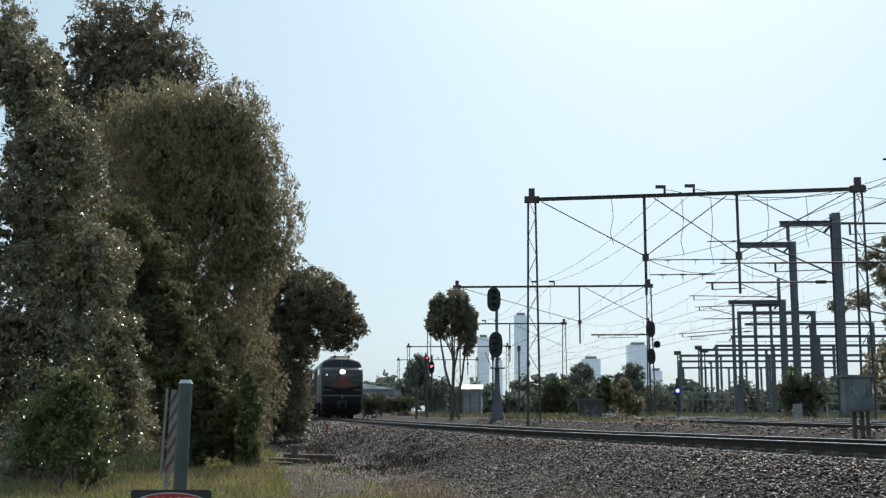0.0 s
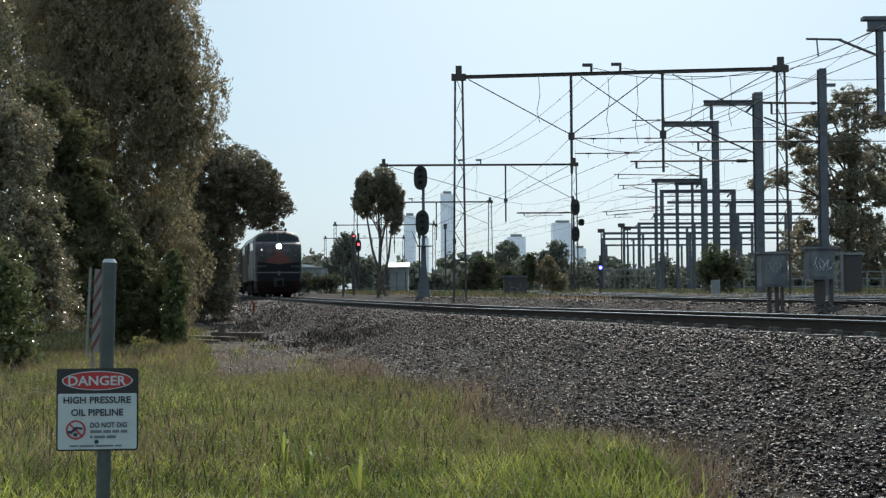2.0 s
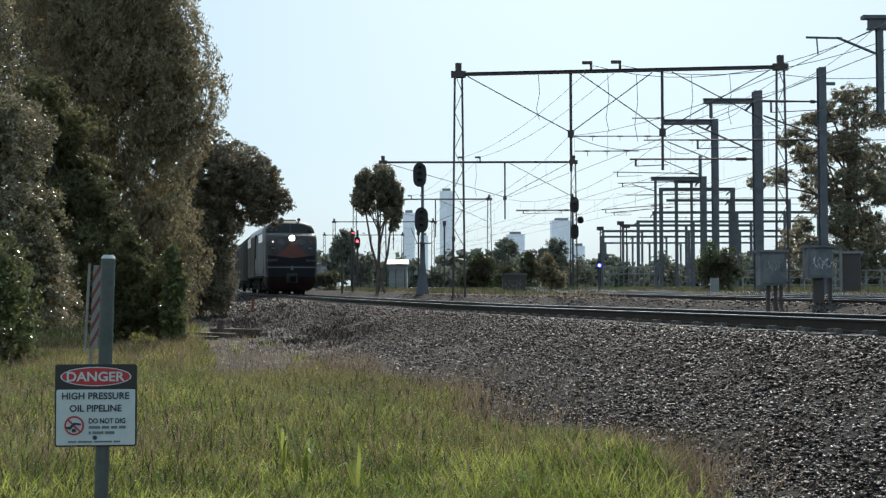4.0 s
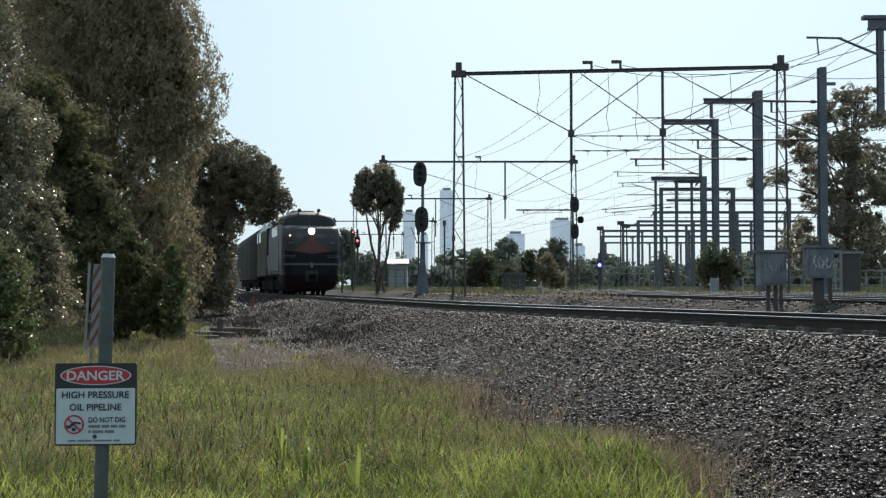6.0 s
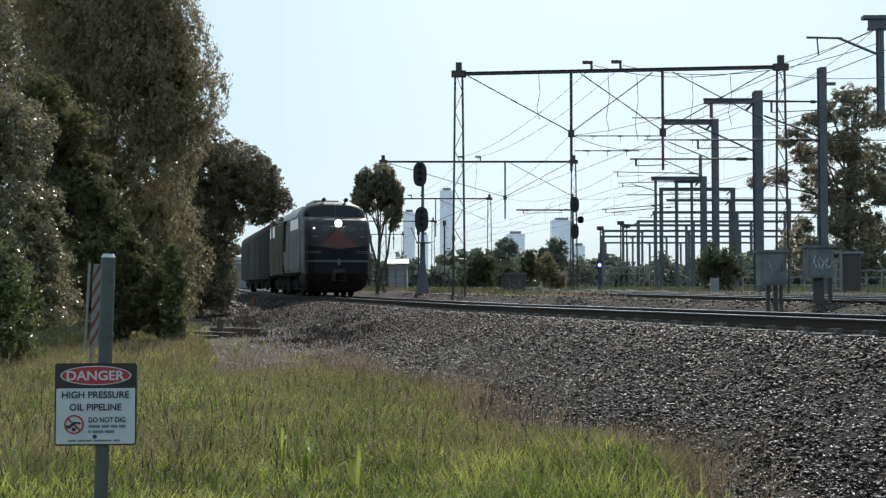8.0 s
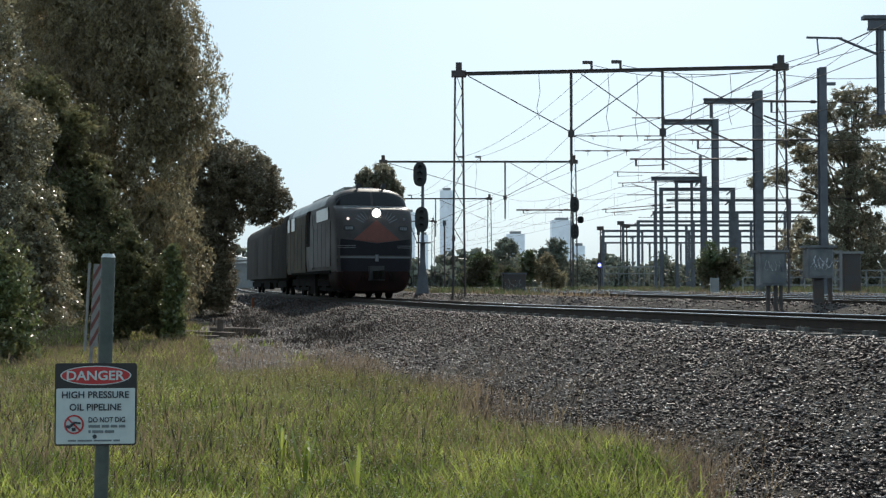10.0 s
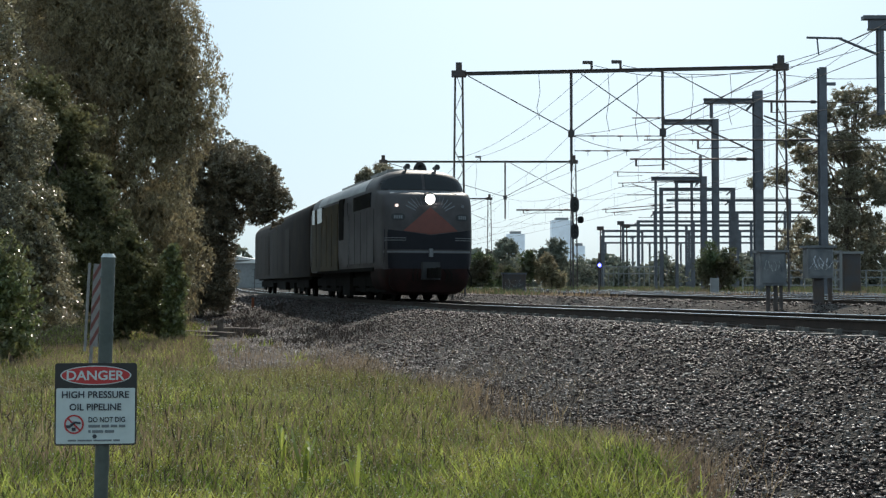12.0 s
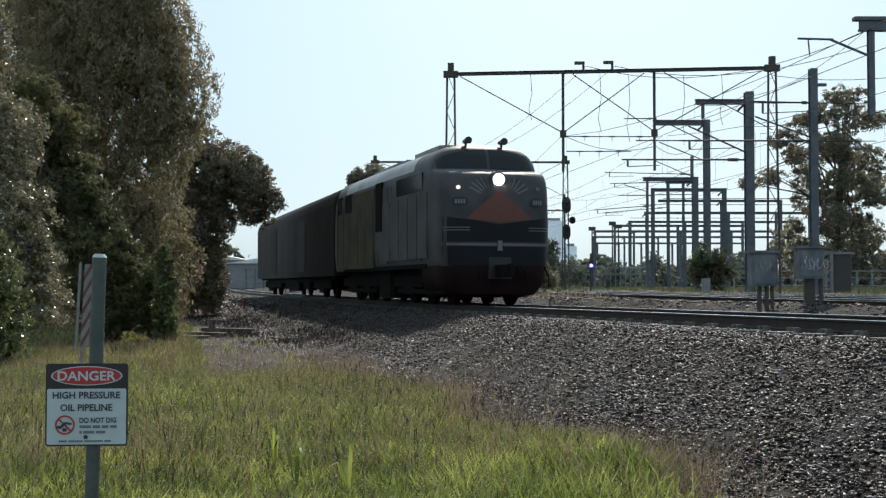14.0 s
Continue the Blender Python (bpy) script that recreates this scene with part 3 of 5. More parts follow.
tree("gum_tree", "open-crowned eucalyptus with bare branches beyond the wires", "tree", (26.5, 75),
     [(27.78, 75.7, 13.23, 1.93, 1.5, 0.95), (26.09, 74.95, 12.1, 1.6, 1.5, 0.95), (28.53, 75.45, 11.73, 2.1, 1.5, 1.21), (24.22, 74.7, 11.35, 1.09, 1.5, 0.69), (23.09, 74.2, 10.23, 1.26, 1.5, 0.69), (25.72, 74.2, 10.04, 1.43, 1.5, 0.95), (27.97, 75.2, 9.48, 2.1, 1.5, 1.29), (24.03, 75.2, 9.29, 1.09, 1.5, 0.78), (22.53, 75.7, 7.79, 1.09, 1.5, 0.6), (21.22, 75.7, 7.42, 0.76, 1.5, 0.52), (24.59, 75.45, 7.79, 1.43, 1.5, 0.86), (26.84, 74.7, 7.04, 2.1, 1.5, 1.38), (28.91, 74.45, 7.04, 1.68, 1.5, 1.72), (25.72, 74.2, 4.98, 1.85, 1.5, 1.29), (27.97, 75.2, 4.04, 2.27, 1.5, 1.55), (23.84, 75.7, 4.42, 1.26, 1.5, 0.86), (26.84, 74.7, 2.36, 2.52, 1.5, 1.47), (24.22, 74.7, 2.54, 1.68, 1.5, 1.21), (29.09, 75.7, 2.17, 1.68, 1.5, 1.72), (27.5, 78.0, 6.2, 3.2, 1.5, 2.2), (29.0, 78.0, 3.6, 3.4, 1.5, 2.6), (25.0, 78.0, 2.6, 2.4, 1.5, 2.0), (27.0, 78.5, 9.6, 2.0, 1.5, 1.5), (30.0, 78.0, 8.2, 2.6, 1.5, 2.4)],
     105000, 0.17, "hazed_brown_gum", trunk=0.2, droop=0.25, slim=0.38, clump=0.26, limbs=34, lobes=9, sub=0.45, core=0.05)
tree("creeper", "leafy creeper with pale glossy leaves climbing the edge of the wattle", "creeper", (-6.5, 27.2),
     [(-6.55, 27.2, 1.1, 0.28, 0.3, 0.45), (-6.4, 27.1, 0.45, 0.32, 0.3, 0.5), (-6.5, 27.1, -0.2, 0.3, 0.3, 0.5), (-6.35, 27.1, -0.6, 0.28, 0.3, 0.4)],
     6500, 0.085, "ivy", trunk=0.04, droop=0.3, slim=0.6, clump=0.13, core=0.05)
tree("bush", "light green leafy bush in front of the taller trees", "bush", (-7.9, 20.4),
     [(-8.1, 20.4, 1.1, 0.6, 0.6, 0.7), (-7.7, 20.3, 0.4, 0.6, 0.6, 0.6), (-8.5, 20.2, 0.2, 0.7, 0.6, 0.8), (-7.6, 20.2, -0.4, 0.7, 0.6, 0.5)],
     12000, 0.085, "ivy", trunk=0.05, stems=3, droop=0.3, slim=0.45, clump=0.17)


# ---------------------------------------------------------------- train
for key, args in {
    "grey_paint": dict(base=(0.078, 0.07, 0.072), rough=0.5, spec=0.2, second=(0.048, 0.042, 0.042), scale=1.2, fine=18, bump=0.06, vary=0.14),
    "buff_paint": dict(base=(0.085, 0.066, 0.038), rough=0.7, spec=0.15, second=(0.055, 0.044, 0.03), scale=1.2, fine=18, bump=0.06, vary=0.14),
    "blue_paint": dict(base=(0.012, 0.012, 0.017), spec=0.18, rough=0.35, bump=0.05, vary=0.15),
    "red_paint": dict(base=(0.026, 0.009, 0.008), spec=0.1, rough=0.65, second=(0.013, 0.007, 0.006), scale=2, bump=0.1),
    "orange_paint": dict(base=(0.135, 0.03, 0.018), rough=0.45, bump=0.05, vary=0.1),
    "silver": dict(base=(0.15, 0.155, 0.165), rough=0.35, metal=0.6, bump=0.05, vary=0.1),
    # roof grey raised so that the colour itself carries caught light
    "sunlit_roof_paint": dict(base=(0.24, 0.235, 0.23), rough=0.4, second=(0.15, 0.145, 0.14), scale=1.0, bump=0.1),
    "van_paint": dict(base=(0.034, 0.026, 0.021), rough=0.75, spec=0.12, second=(0.025, 0.020, 0.018), scale=0.8, fine=15, bump=0.12),
    "grime": dict(base=(0.010, 0.009, 0.008), rough=0.9, spec=0.06, second=(0.014, 0.012, 0.010), bump=0.3),
    # bright paint standing in for the sun glint on the brow
    "brow_glint_paint": dict(base=(0.22, 0.22, 0.23), rough=0.2, bump=0.03, vary=0.1),
    "pane": dict(base=(0.010, 0.011, 0.014), rough=0.12, spec=0.35, bump=0, vary=0.05),
    "bars": dict(base=(0.55, 0.55, 0.53), rough=0.6, bump=0, vary=0.05),
    "lamp": dict(base=(1.0, 0.92, 0.80), rough=0.3, bump=0, vary=0.02, emit=70.0),
    "marker": dict(base=(1.0, 0.75, 0.65), rough=0.3, bump=0, vary=0.02, emit=1.2),
}.items():
    M[key] = material(key, **args)

LEN = 13.6
PROFILE = ((1.0, 1.43), (1.15, 1.46), (1.6, 1.49), (2.2, 1.49), (2.7, 1.49), (3.0, 1.49), (3.2, 1.485), (3.35, 1.48), (3.43, 1.475), (3.48, 1.47), (3.53, 1.465), (3.56, 1.46), (3.65, 1.45), (3.8, 1.41),
           (3.95, 1.32), (4.08, 1.17), (4.19, 0.93), (4.28, 0.58), (4.33, 0.1))
NOSE_BACK = ((1.0, 2.2, 2.7, 3.0, 3.2, 3.35, 3.43, 3.48, 3.53, 3.56, 3.8, 3.95, 4.08, 4.19, 4.28, 4.33), (0.03, 0.0, 0.03, 0.06, 0.12, 0.22, 0.34, 0.52, 0.78, 0.82, 0.90, 0.96, 1.05, 1.22, 1.6, 2.6))
ROUND = 0.48


def half_width(z):
    return float(np.interp(z, [p[0] for p in PROFILE], [p[1] for p in PROFILE]))


def front_y(x, z):
    """The nose's surface: how far forward (-y) it lies at x, z."""
    c = min(1.0, abs(x) / half_width(z)) ** (1 / ROUND)
    return -LEN / 2 + float(np.interp(z, *NOSE_BACK)) + 0.75 * (1 - math.sqrt(max(0.0, 1 - c * c)) ** ROUND)


def hull(s):
    rings = []
    for z, w in PROFILE:
        half = [math.copysign(abs(math.cos(math.pi * i / 28)) ** ROUND, -math.cos(math.pi * i / 28)) * w for i in range(29)]
        ring = [(x, front_y(x, z), z) for x in half]
        rings.append(ring + [(-x, LEN / 2 - 0.35 * (front_y(x, z) + LEN / 2), z) for x in half])
    return s.loft(rings)


def decal(x0, x1, lo, hi, n=10, out=0.012):
    """A thin skin on the nose between the heights lo(x) and hi(x)."""
    s = Shape()
    rows = 5
    vs = []
    for i in range(n + 1):
        x = x0 + (x1 - x0) * i / n
        for j in range(rows + 1):
            z = lo(x) + (hi(x) - lo(x)) * j / rows
            vs.append((x, front_y(x, z) - out, z))
    k = rows + 1
    s.add(vs, [(i * k + j, i * k + j + 1, (i + 1) * k + j + 1, (i + 1) * k + j) for i in range(n) for j in range(rows)])
    return s


def bogie(parent, y, axles, spacing, r=0.5):
    b = part("bogie", Shape().box((-1.02, y, 0.66), (0.16, spacing * (axles - 1) + 1.5, 0.46), chamfer=0.05).box((1.02, y, 0.66), (0.16, spacing * (axles - 1) + 1.5, 0.46), chamfer=0.05)
             .box((0, y, 0.62), (2.0, 0.6, 0.3)), "grime", parent)
    for i in range(axles):
        yy = y + (i - (axles - 1) / 2) * spacing
        for side in (-1, 1):
            w = Shape().tube((side * 0.78, yy, r), (side * 0.87, yy, r), r, None, 24).tube((side * 0.72, yy, r), (side * 0.78, yy, r), r + 0.03, None, 24)
            w.tube((side * 0.87, yy, r), (side * 1.12, yy, r), 0.13, None, 10).box((side * 1.08, yy, r + 0.05), (0.18, 0.34, 0.3), chamfer=0.04)
            part("wheel", w, "grime", b)
    return b


loco = thing("locomotive", "streamlined grey diesel locomotive with lit headlamp and red chevron", "locomotive")
body = part("body", hull(Shape()), "grey_paint", loco, "grey painted steel body with rounded nose", smooth=True)
flat = lambda v: (lambda x: v)
for side in (-1, 1):
    part("windscreen", decal(side * 0.05, side * 1.37, lambda x: 3.585 - 0.02 * abs(x), lambda x: 4.10 - 0.14 * abs(x) ** 2.2, 14, 0.016), "pane", body, "dark windscreen pane", smooth=True)
    part("number_box", decal(side * 0.84, side * 1.26, lambda x: 2.64 - 0.11 * max(0.0, 1 - ((abs(x) - 1.05) / 0.215) ** 4) ** 0.5, lambda x: 2.64 + 0.11 * max(0.0, 1 - ((abs(x) - 1.05) / 0.215) ** 4) ** 0.5, 14, 0.03), "black", body, "black number box", smooth=True)
    for k in range(4):
        part("plain_bar", decal(side * (0.92 + 0.07 * k), side * (0.965 + 0.07 * k), flat(2.585), flat(2.695), 2, 0.036), "silver", body)
    for i in range(6):
        a = radians(28 + i * 13)
        p0, p1 = (0.30 * math.cos(a) + 0.22, 2.72 + 0.30 * math.sin(a)), (0.30 * math.cos(a) + 0.22 + 0.36 * math.cos(a), 2.72 + 0.62 * math.sin(a))
        lo = lambda x, p0=p0, p1=p1: p0[1] + (p1[1] - p0[1]) * (abs(x) - p0[0]) / (p1[0] - p0[0] + 1e-6) - 0.022
        part("stripe", decal(side * p0[0], side * p1[0], lo, lambda x, lo=lo: lo(x) + 0.04, 5, 0.013), "silver", body)
part("chevron", decal(-0.88, 0.88, lambda x: 2.10 + 0.12 * abs(x), lambda x: 2.22 + 0.74 * (1 - abs(x) / 0.88), 20, 0.014), "orange_paint", body, "red-orange chevron below the headlamp", smooth=True)
part("nose_band", decal(-1.44, 1.44, lambda x: 1.62, lambda x: 2.07 + 0.13 * abs(x), 24, 0.012), "blue_paint", body, "dark blue band", smooth=True)
for side in (-1, 1):
    for z in (1.90, 1.97):
        part("trim_line", decal(side * 0.80, side * 1.44, flat(z), flat(z + 0.022), 10, 0.018), "silver", body)
part("trim_strip", decal(-1.46, 1.46, flat(1.52), flat(1.58), 24, 0.02), "silver", body, "bright metal strip", smooth=True)
part("lower_band", decal(-1.44, 1.44, flat(1.02), flat(1.50), 24, 0.010), "blue_paint", body, smooth=True)
part("headlamp_case", Shape().tube((0, front_y(0, 3.1) + 0.35, 3.26), (0, front_y(0, 3.1) - 0.02, 3.22), 0.21, 0.20, 20), "grey_paint", loco, smooth=True)
part("headlamp", Shape().tube((0, front_y(0, 3.1) - 0.02, 3.22), (0, front_y(0, 3.1) - 0.04, 3.218), 0.15, 0.13, 20), "lamp", loco, "lit headlamp")
# sun glint along the top of the nose, laid on as a pale strip
part("nose_top", decal(-1.22, 1.22, lambda x: 3.45 - 0.03 * abs(x) ** 3, lambda x: 3.54, 24, 0.010), "brow_glint_paint", body, "glossy top edge of the nose, its sun glint painted pale", smooth=True)
# thin skin over the roof curve, coloured paler where it would catch light
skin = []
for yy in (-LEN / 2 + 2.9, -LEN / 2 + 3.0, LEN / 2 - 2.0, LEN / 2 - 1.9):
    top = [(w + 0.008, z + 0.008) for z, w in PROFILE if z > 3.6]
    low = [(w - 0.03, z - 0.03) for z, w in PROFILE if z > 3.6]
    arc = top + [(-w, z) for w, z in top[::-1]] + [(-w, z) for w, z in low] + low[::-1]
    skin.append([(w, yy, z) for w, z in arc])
part("roof_skin", Shape().loft(skin), "sunlit_roof_paint", loco, "roof sheeting painted paler for the light it catches", smooth=True)
part("badge", Shape().box((0, front_y(0, 1.55) - 0.04, 1.52), (0.14, 0.05, 0.26), chamfer=0.02), "silver", loco)
for side in (-1, 1):
    part("marker_lamp", Shape().tube((side * 1.08, front_y(1.08, 3.0) + 0.05, 3.0), (side * 1.08, front_y(1.08, 3.0) - 0.03, 3.0), 0.05, None, 10), "marker" if side < 0 else "silver", loco)
    part("horn", Shape().tube((side * 0.5, -LEN / 2 + 1.25, 4.1), (side * 0.5, -LEN / 2 + 1.25, 4.3), 0.035, None, 8).tube((side * 0.5, -LEN / 2 + 1.4, 4.33), (side * 0.5, -LEN / 2 + 1.0, 4.33), 0.05, 0.095, 12), "black", loco)
    # side furniture: cab window, doors, seams, grilles
    x = side * 1.485
    part("cab_window", Shape().box((x, -LEN / 2 + 3.3, 3.3), (0.05, 2.7, 0.48), chamfer=0.01), "pane", body)
    part("cab_window", Shape().box((x, LEN / 2 - 2.5, 3.3), (0.09, 1.0, 0.6), chamfer=0.01), "pane", body)
    part("cab_window", Shape().box((x, LEN / 2 - 1.1, 3.3), (0.09, 0.6, 0.6), chamfer=0.01), "pane", body)
    part("cab_door", Shape().box((x, -LEN / 2 + 6.0, 2.3), (0.035, 0.62, 2.3), chamfer=0.01), "grey_paint", body)
    part("side_door", Shape().box((x, -LEN / 2 + 6.75, 2.9), (0.08, 0.8, 1.5), chamfer=0.01), "grime", body)
    part("buff_panel", Shape().box((x, LEN / 2 - 3.4, 2.3), (0.05, 5.6, 2.5)), "buff_paint", body, "faded buff side panel")
    for k in range(7):
        part("body_seam", Shape().box((x, -LEN / 2 + 2.1 + 1.6 * k, 2.3), (0.012, 0.02, 2.3)), "black", body)
    for k in range(5):
        part("side_panel", Shape().box((side * 1.495, -LEN / 2 + 1.95 + 0.98 * k, 2.1), (0.03, 0.92, 1.75), chamfer=0.01), "grey_paint", body)
    for k in range(6):
        part("rivet_strip", Shape().box((side * 1.515, LEN / 2 - 6.1 + 1.1 * k, 2.2), (0.02, 0.04, 2.0)), "buff_paint", body)
    for yc in (-3.6, 3.6):
        part("bogie_frame", Shape().box((side * 1.18, yc, 0.62), (0.12, 5.4, 0.30), chamfer=0.04).box((side * 1.2, yc, 0.34), (0.08, 4.6, 0.12), chamfer=0.02)
             .box((side * 1.2, yc - 1.0, 0.5), (0.1, 0.9, 0.5), chamfer=0.04).box((side * 1.2, yc + 1.0, 0.5), (0.1, 0.9, 0.5), chamfer=0.04), "grime", loco)
    part("grab_rail", Shape().path([(side * 1.52, -LEN / 2 + 5.1, 1.4), (side * 1.56, -LEN / 2 + 5.1, 1.5), (side * 1.56, -LEN / 2 + 5.1, 2.7), (side * 1.52, -LEN / 2 + 5.1, 2.8)], 0.015, 6), "silver", loco)
    part("side_sill", Shape().box((side * 1.45, 0, 1.02), (0.06, LEN - 3.4, 0.12)), "grime", loco)
    part("handrail", Shape().path([(side * 1.2, -LEN / 2 - 0.02, 1.0), (side * 1.34, -LEN / 2 + 0.0, 0.75), (side * 1.34, -LEN / 2, 0.5), (side * 1.22, -LEN / 2 + 0.05, 0.35)], 0.02, 6), "grime", loco)
    for k in (0.42, 0.56):
        part("brake_hose", Shape().path([(side * k, -LEN / 2 - 0.06, 1.0), (side * (k + 0.08), -LEN / 2 - 0.2, 0.85), (side * (k + 0.04), -LEN / 2 - 0.16, 0.62)], 0.024, 6), "grime", loco)
    part("step", Shape().box((side * 1.2, -LEN / 2 + 2.6, 0.55), (0.3, 0.5, 0.05)).box((side * 1.2, -LEN / 2 + 2.6, 0.85), (0.3, 0.5, 0.05)), "grime", loco)
skirt = []
for z, w, y in ((0.2, 0.95, 0.25), (0.28, 1.18, 0.12), (0.5, 1.36, 0.05), (0.8, 1.43, 0.0), (1.02, 1.44, 0.0)):
    half = [math.copysign(abs(math.cos(math.pi * i / 16)) ** ROUND, -math.cos(math.pi * i / 16)) * w for i in range(17)]
    skirt.append([(x, -LEN / 2 + y + 0.9 * (1 - math.sqrt(max(0, 1 - (abs(x) / w) ** (2 / ROUND))) ** ROUND), z) for x in half] + [(w, -LEN / 2 + 2.2, z), (-w, -LEN / 2 + 2.2, z)])
part("pilot", Shape().loft(skirt), "red_paint", loco, "dull red pilot skirt", smooth=True)
part("coupler", Shape().box((0, -LEN / 2 - 0.2, 0.88), (0.28, 0.7, 0.3), chamfer=0.06).box((0.1, -LEN / 2 - 0.52, 0.88), (0.16, 0.2, 0.34), chamfer=0.05), "grime", loco)
part("coupler_pocket", Shape().box((0, -LEN / 2 + 0.02, 0.95), (0.62, 0.14, 0.55), chamfer=0.04), "black", loco)
part("underframe", Shape().box((0, 0, 0.92), (2.3, LEN - 3.0, 0.25)).box((0, 0, 0.6), (2.6, 1.5, 0.95), chamfer=0.1), "grime", loco)
part("roof_hatch", Shape().box((0, -LEN / 2 + 4.6, 4.36), (1.2, 2.8, 0.2), chamfer=0.15), "sunlit_roof_paint", loco)
part("roof_hatch", Shape().box((0, 2.6, 4.34), (1.1, 4.2, 0.2), chamfer=0.15), "sunlit_roof_paint", loco)
part("roof_rib", Shape().box((0, -LEN / 2 + 6.7, 4.32), (1.3, 0.12, 0.16)), "sunlit_roof_paint", loco)
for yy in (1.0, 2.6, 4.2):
    part("roof_fan", Shape().tube((0, yy, 4.33), (0, yy, 4.46), 0.42, 0.36, 16), "sunlit_roof_paint", loco)
bogie(loco, -3.6, 3, 1.85)
bogie(loco, 3.6, 3, 1.85)

van = thing("carriage", "brown flat-sided bogie van with an arched roof behind the locomotive", "railway carriage")
VL = 23.4
arch = [(1.46, 0.85), (1.47, 3.45), (1.40, 3.75), (1.15, 4.02), (0.75, 4.2), (0.3, 4.28)]
ring = [(x, z) for x, z in arch] + [(-x, z) for x, z in arch[::-1]]
part("body", Shape().loft([[(x * k, y, z) for x, z in ring] for y, k in ((-VL / 2, 0.96), (-VL / 2 + 0.1, 1.0), (VL / 2 - 0.1, 1.0), (VL / 2, 0.96))]), "van_paint", van, smooth=True)
part("underframe", Shape().box((0, 0, 0.86), (2.5, VL - 0.8, 0.2)).box((0, -1.0, 0.58), (2.3, 7.4, 0.5), chamfer=0.08).box((-0.2, 4.6, 0.6), (2.1, 2.4, 0.42), chamfer=0.08), "grime", van)
for side in (-1, 1):
    for k in range(11):
        part("side_rib", Shape().box((side * 1.475, -VL / 2 + 1.0 + k * 2.06, 2.2), (0.004, 0.04, 2.4)), "van_paint", van)
    for k in (-1, 1):
        part("sliding_door", Shape().box((side * 1.49, k * 4.5, 2.15), (0.008, 1.9, 2.2)), "van_paint", van)
for side in (-1, 1):
    for yc in (-8.0, 8.0):
        part("bogie_frame", Shape().box((side * 1.16, yc, 0.55), (0.1, 4.0, 0.34), chamfer=0.04).box((side * 1.18, yc, 0.36), (0.08, 1.1, 0.3), chamfer=0.03), "grime", van)
    part("truss", Shape().box((side * 1.2, 0, 0.72), (0.08, 12.4, 0.22)).box((side * 1.2, -1.5, 0.45), (0.3, 2.8, 0.4), chamfer=0.05), "grime", van)
for k in range(6):
    part("roof_vent", Shape().tube((0.25, -VL / 2 + 2.2 + 3.8 * k, 4.2), (0.25, -VL / 2 + 2.2 + 3.8 * k, 4.42), 0.14, 0.17, 12), "van_paint", van)
part("gangway", Shape().box((0, -VL / 2 - 0.28, 2.3), (1.1, 0.6, 2.3), chamfer=0.05), "black", van)
bogie(van, -8.0, 2, 2.4, 0.46)
bogie(van, 8.0, 2, 2.4, 0.46)


# ---------------------------------------------------------------- pipeline sign by the grass
for key, args in {
    "post_paint": dict(base=(0.06, 0.075, 0.072), rough=0.55, metal=0.2, second=(0.09, 0.10, 0.095), scale=6, fine=60, bump=0.15),
    "plate_white": dict(base=(0.50, 0.56, 0.58), rough=0.45, second=(0.45, 0.51, 0.53), scale=8, fine=60, bump=0.03, vary=0.05),
    "plate_black": dict(base=(0.02, 0.02, 0.022), rough=0.5, bump=0.02, vary=0.1),
    "sign_red": dict(base=(0.42, 0.03, 0.035), rough=0.5, bump=0.02, vary=0.08),
    "faint_ink": dict(base=(0.14, 0.16, 0.18), rough=0.6, bump=0, vary=0.05),
    "ink": dict(base=(0.03, 0.035, 0.05), rough=0.6, bump=0, vary=0.05),
    "cap_white": dict(base=(0.6, 0.62, 0.62), rough=0.4, metal=0.3, bump=0.05),
    "stripe_white": dict(base=(0.24, 0.225, 0.225), rough=0.6, bump=0.1),
    "stripe_red": dict(base=(0.16, 0.05, 0.045), rough=0.6, bump=0.1),
    "cabinet_grey": dict(base=(0.17, 0.17, 0.175), rough=0.6, second=(0.10, 0.105, 0.115), scale=3, bump=0.15),
    "red_lamp": dict(base=(1.0, 0.05, 0.06), rough=0.3, bump=0, vary=0.02, emit=9.0),
    "blue_lamp": dict(base=(0.12, 0.12, 1.0), rough=0.3, bump=0, vary=0.02, emit=9.0),
    # towers: the paleness and faint glow are painted-in distance haze
    "pale_blue_glow": dict(base=(0.55, 0.63, 0.70), rough=0.5, emit=0.34, scale=0.05, fine=0.3, bump=0, vary=0.1),
    "wall_pale": dict(base=(0.28, 0.28, 0.28), rough=0.9, scale=0.3, fine=3, bump=0.1),
    "roof_white": dict(base=(0.75, 0.75, 0.74), rough=0.3, metal=0.5, scale=0.5, fine=5, bump=0.1),
    "orange_mark": dict(base=(0.35, 0.10, 0.04), rough=0.7, bump=0.2),
    # pale specks for some flowers and, mostly, glints on glossy blades
    "flower_glint": dict(base=(0.75, 0.73, 0.65), rough=0.7, bump=0, vary=0.1),
}.items():
    M[key] = material(key, **args)


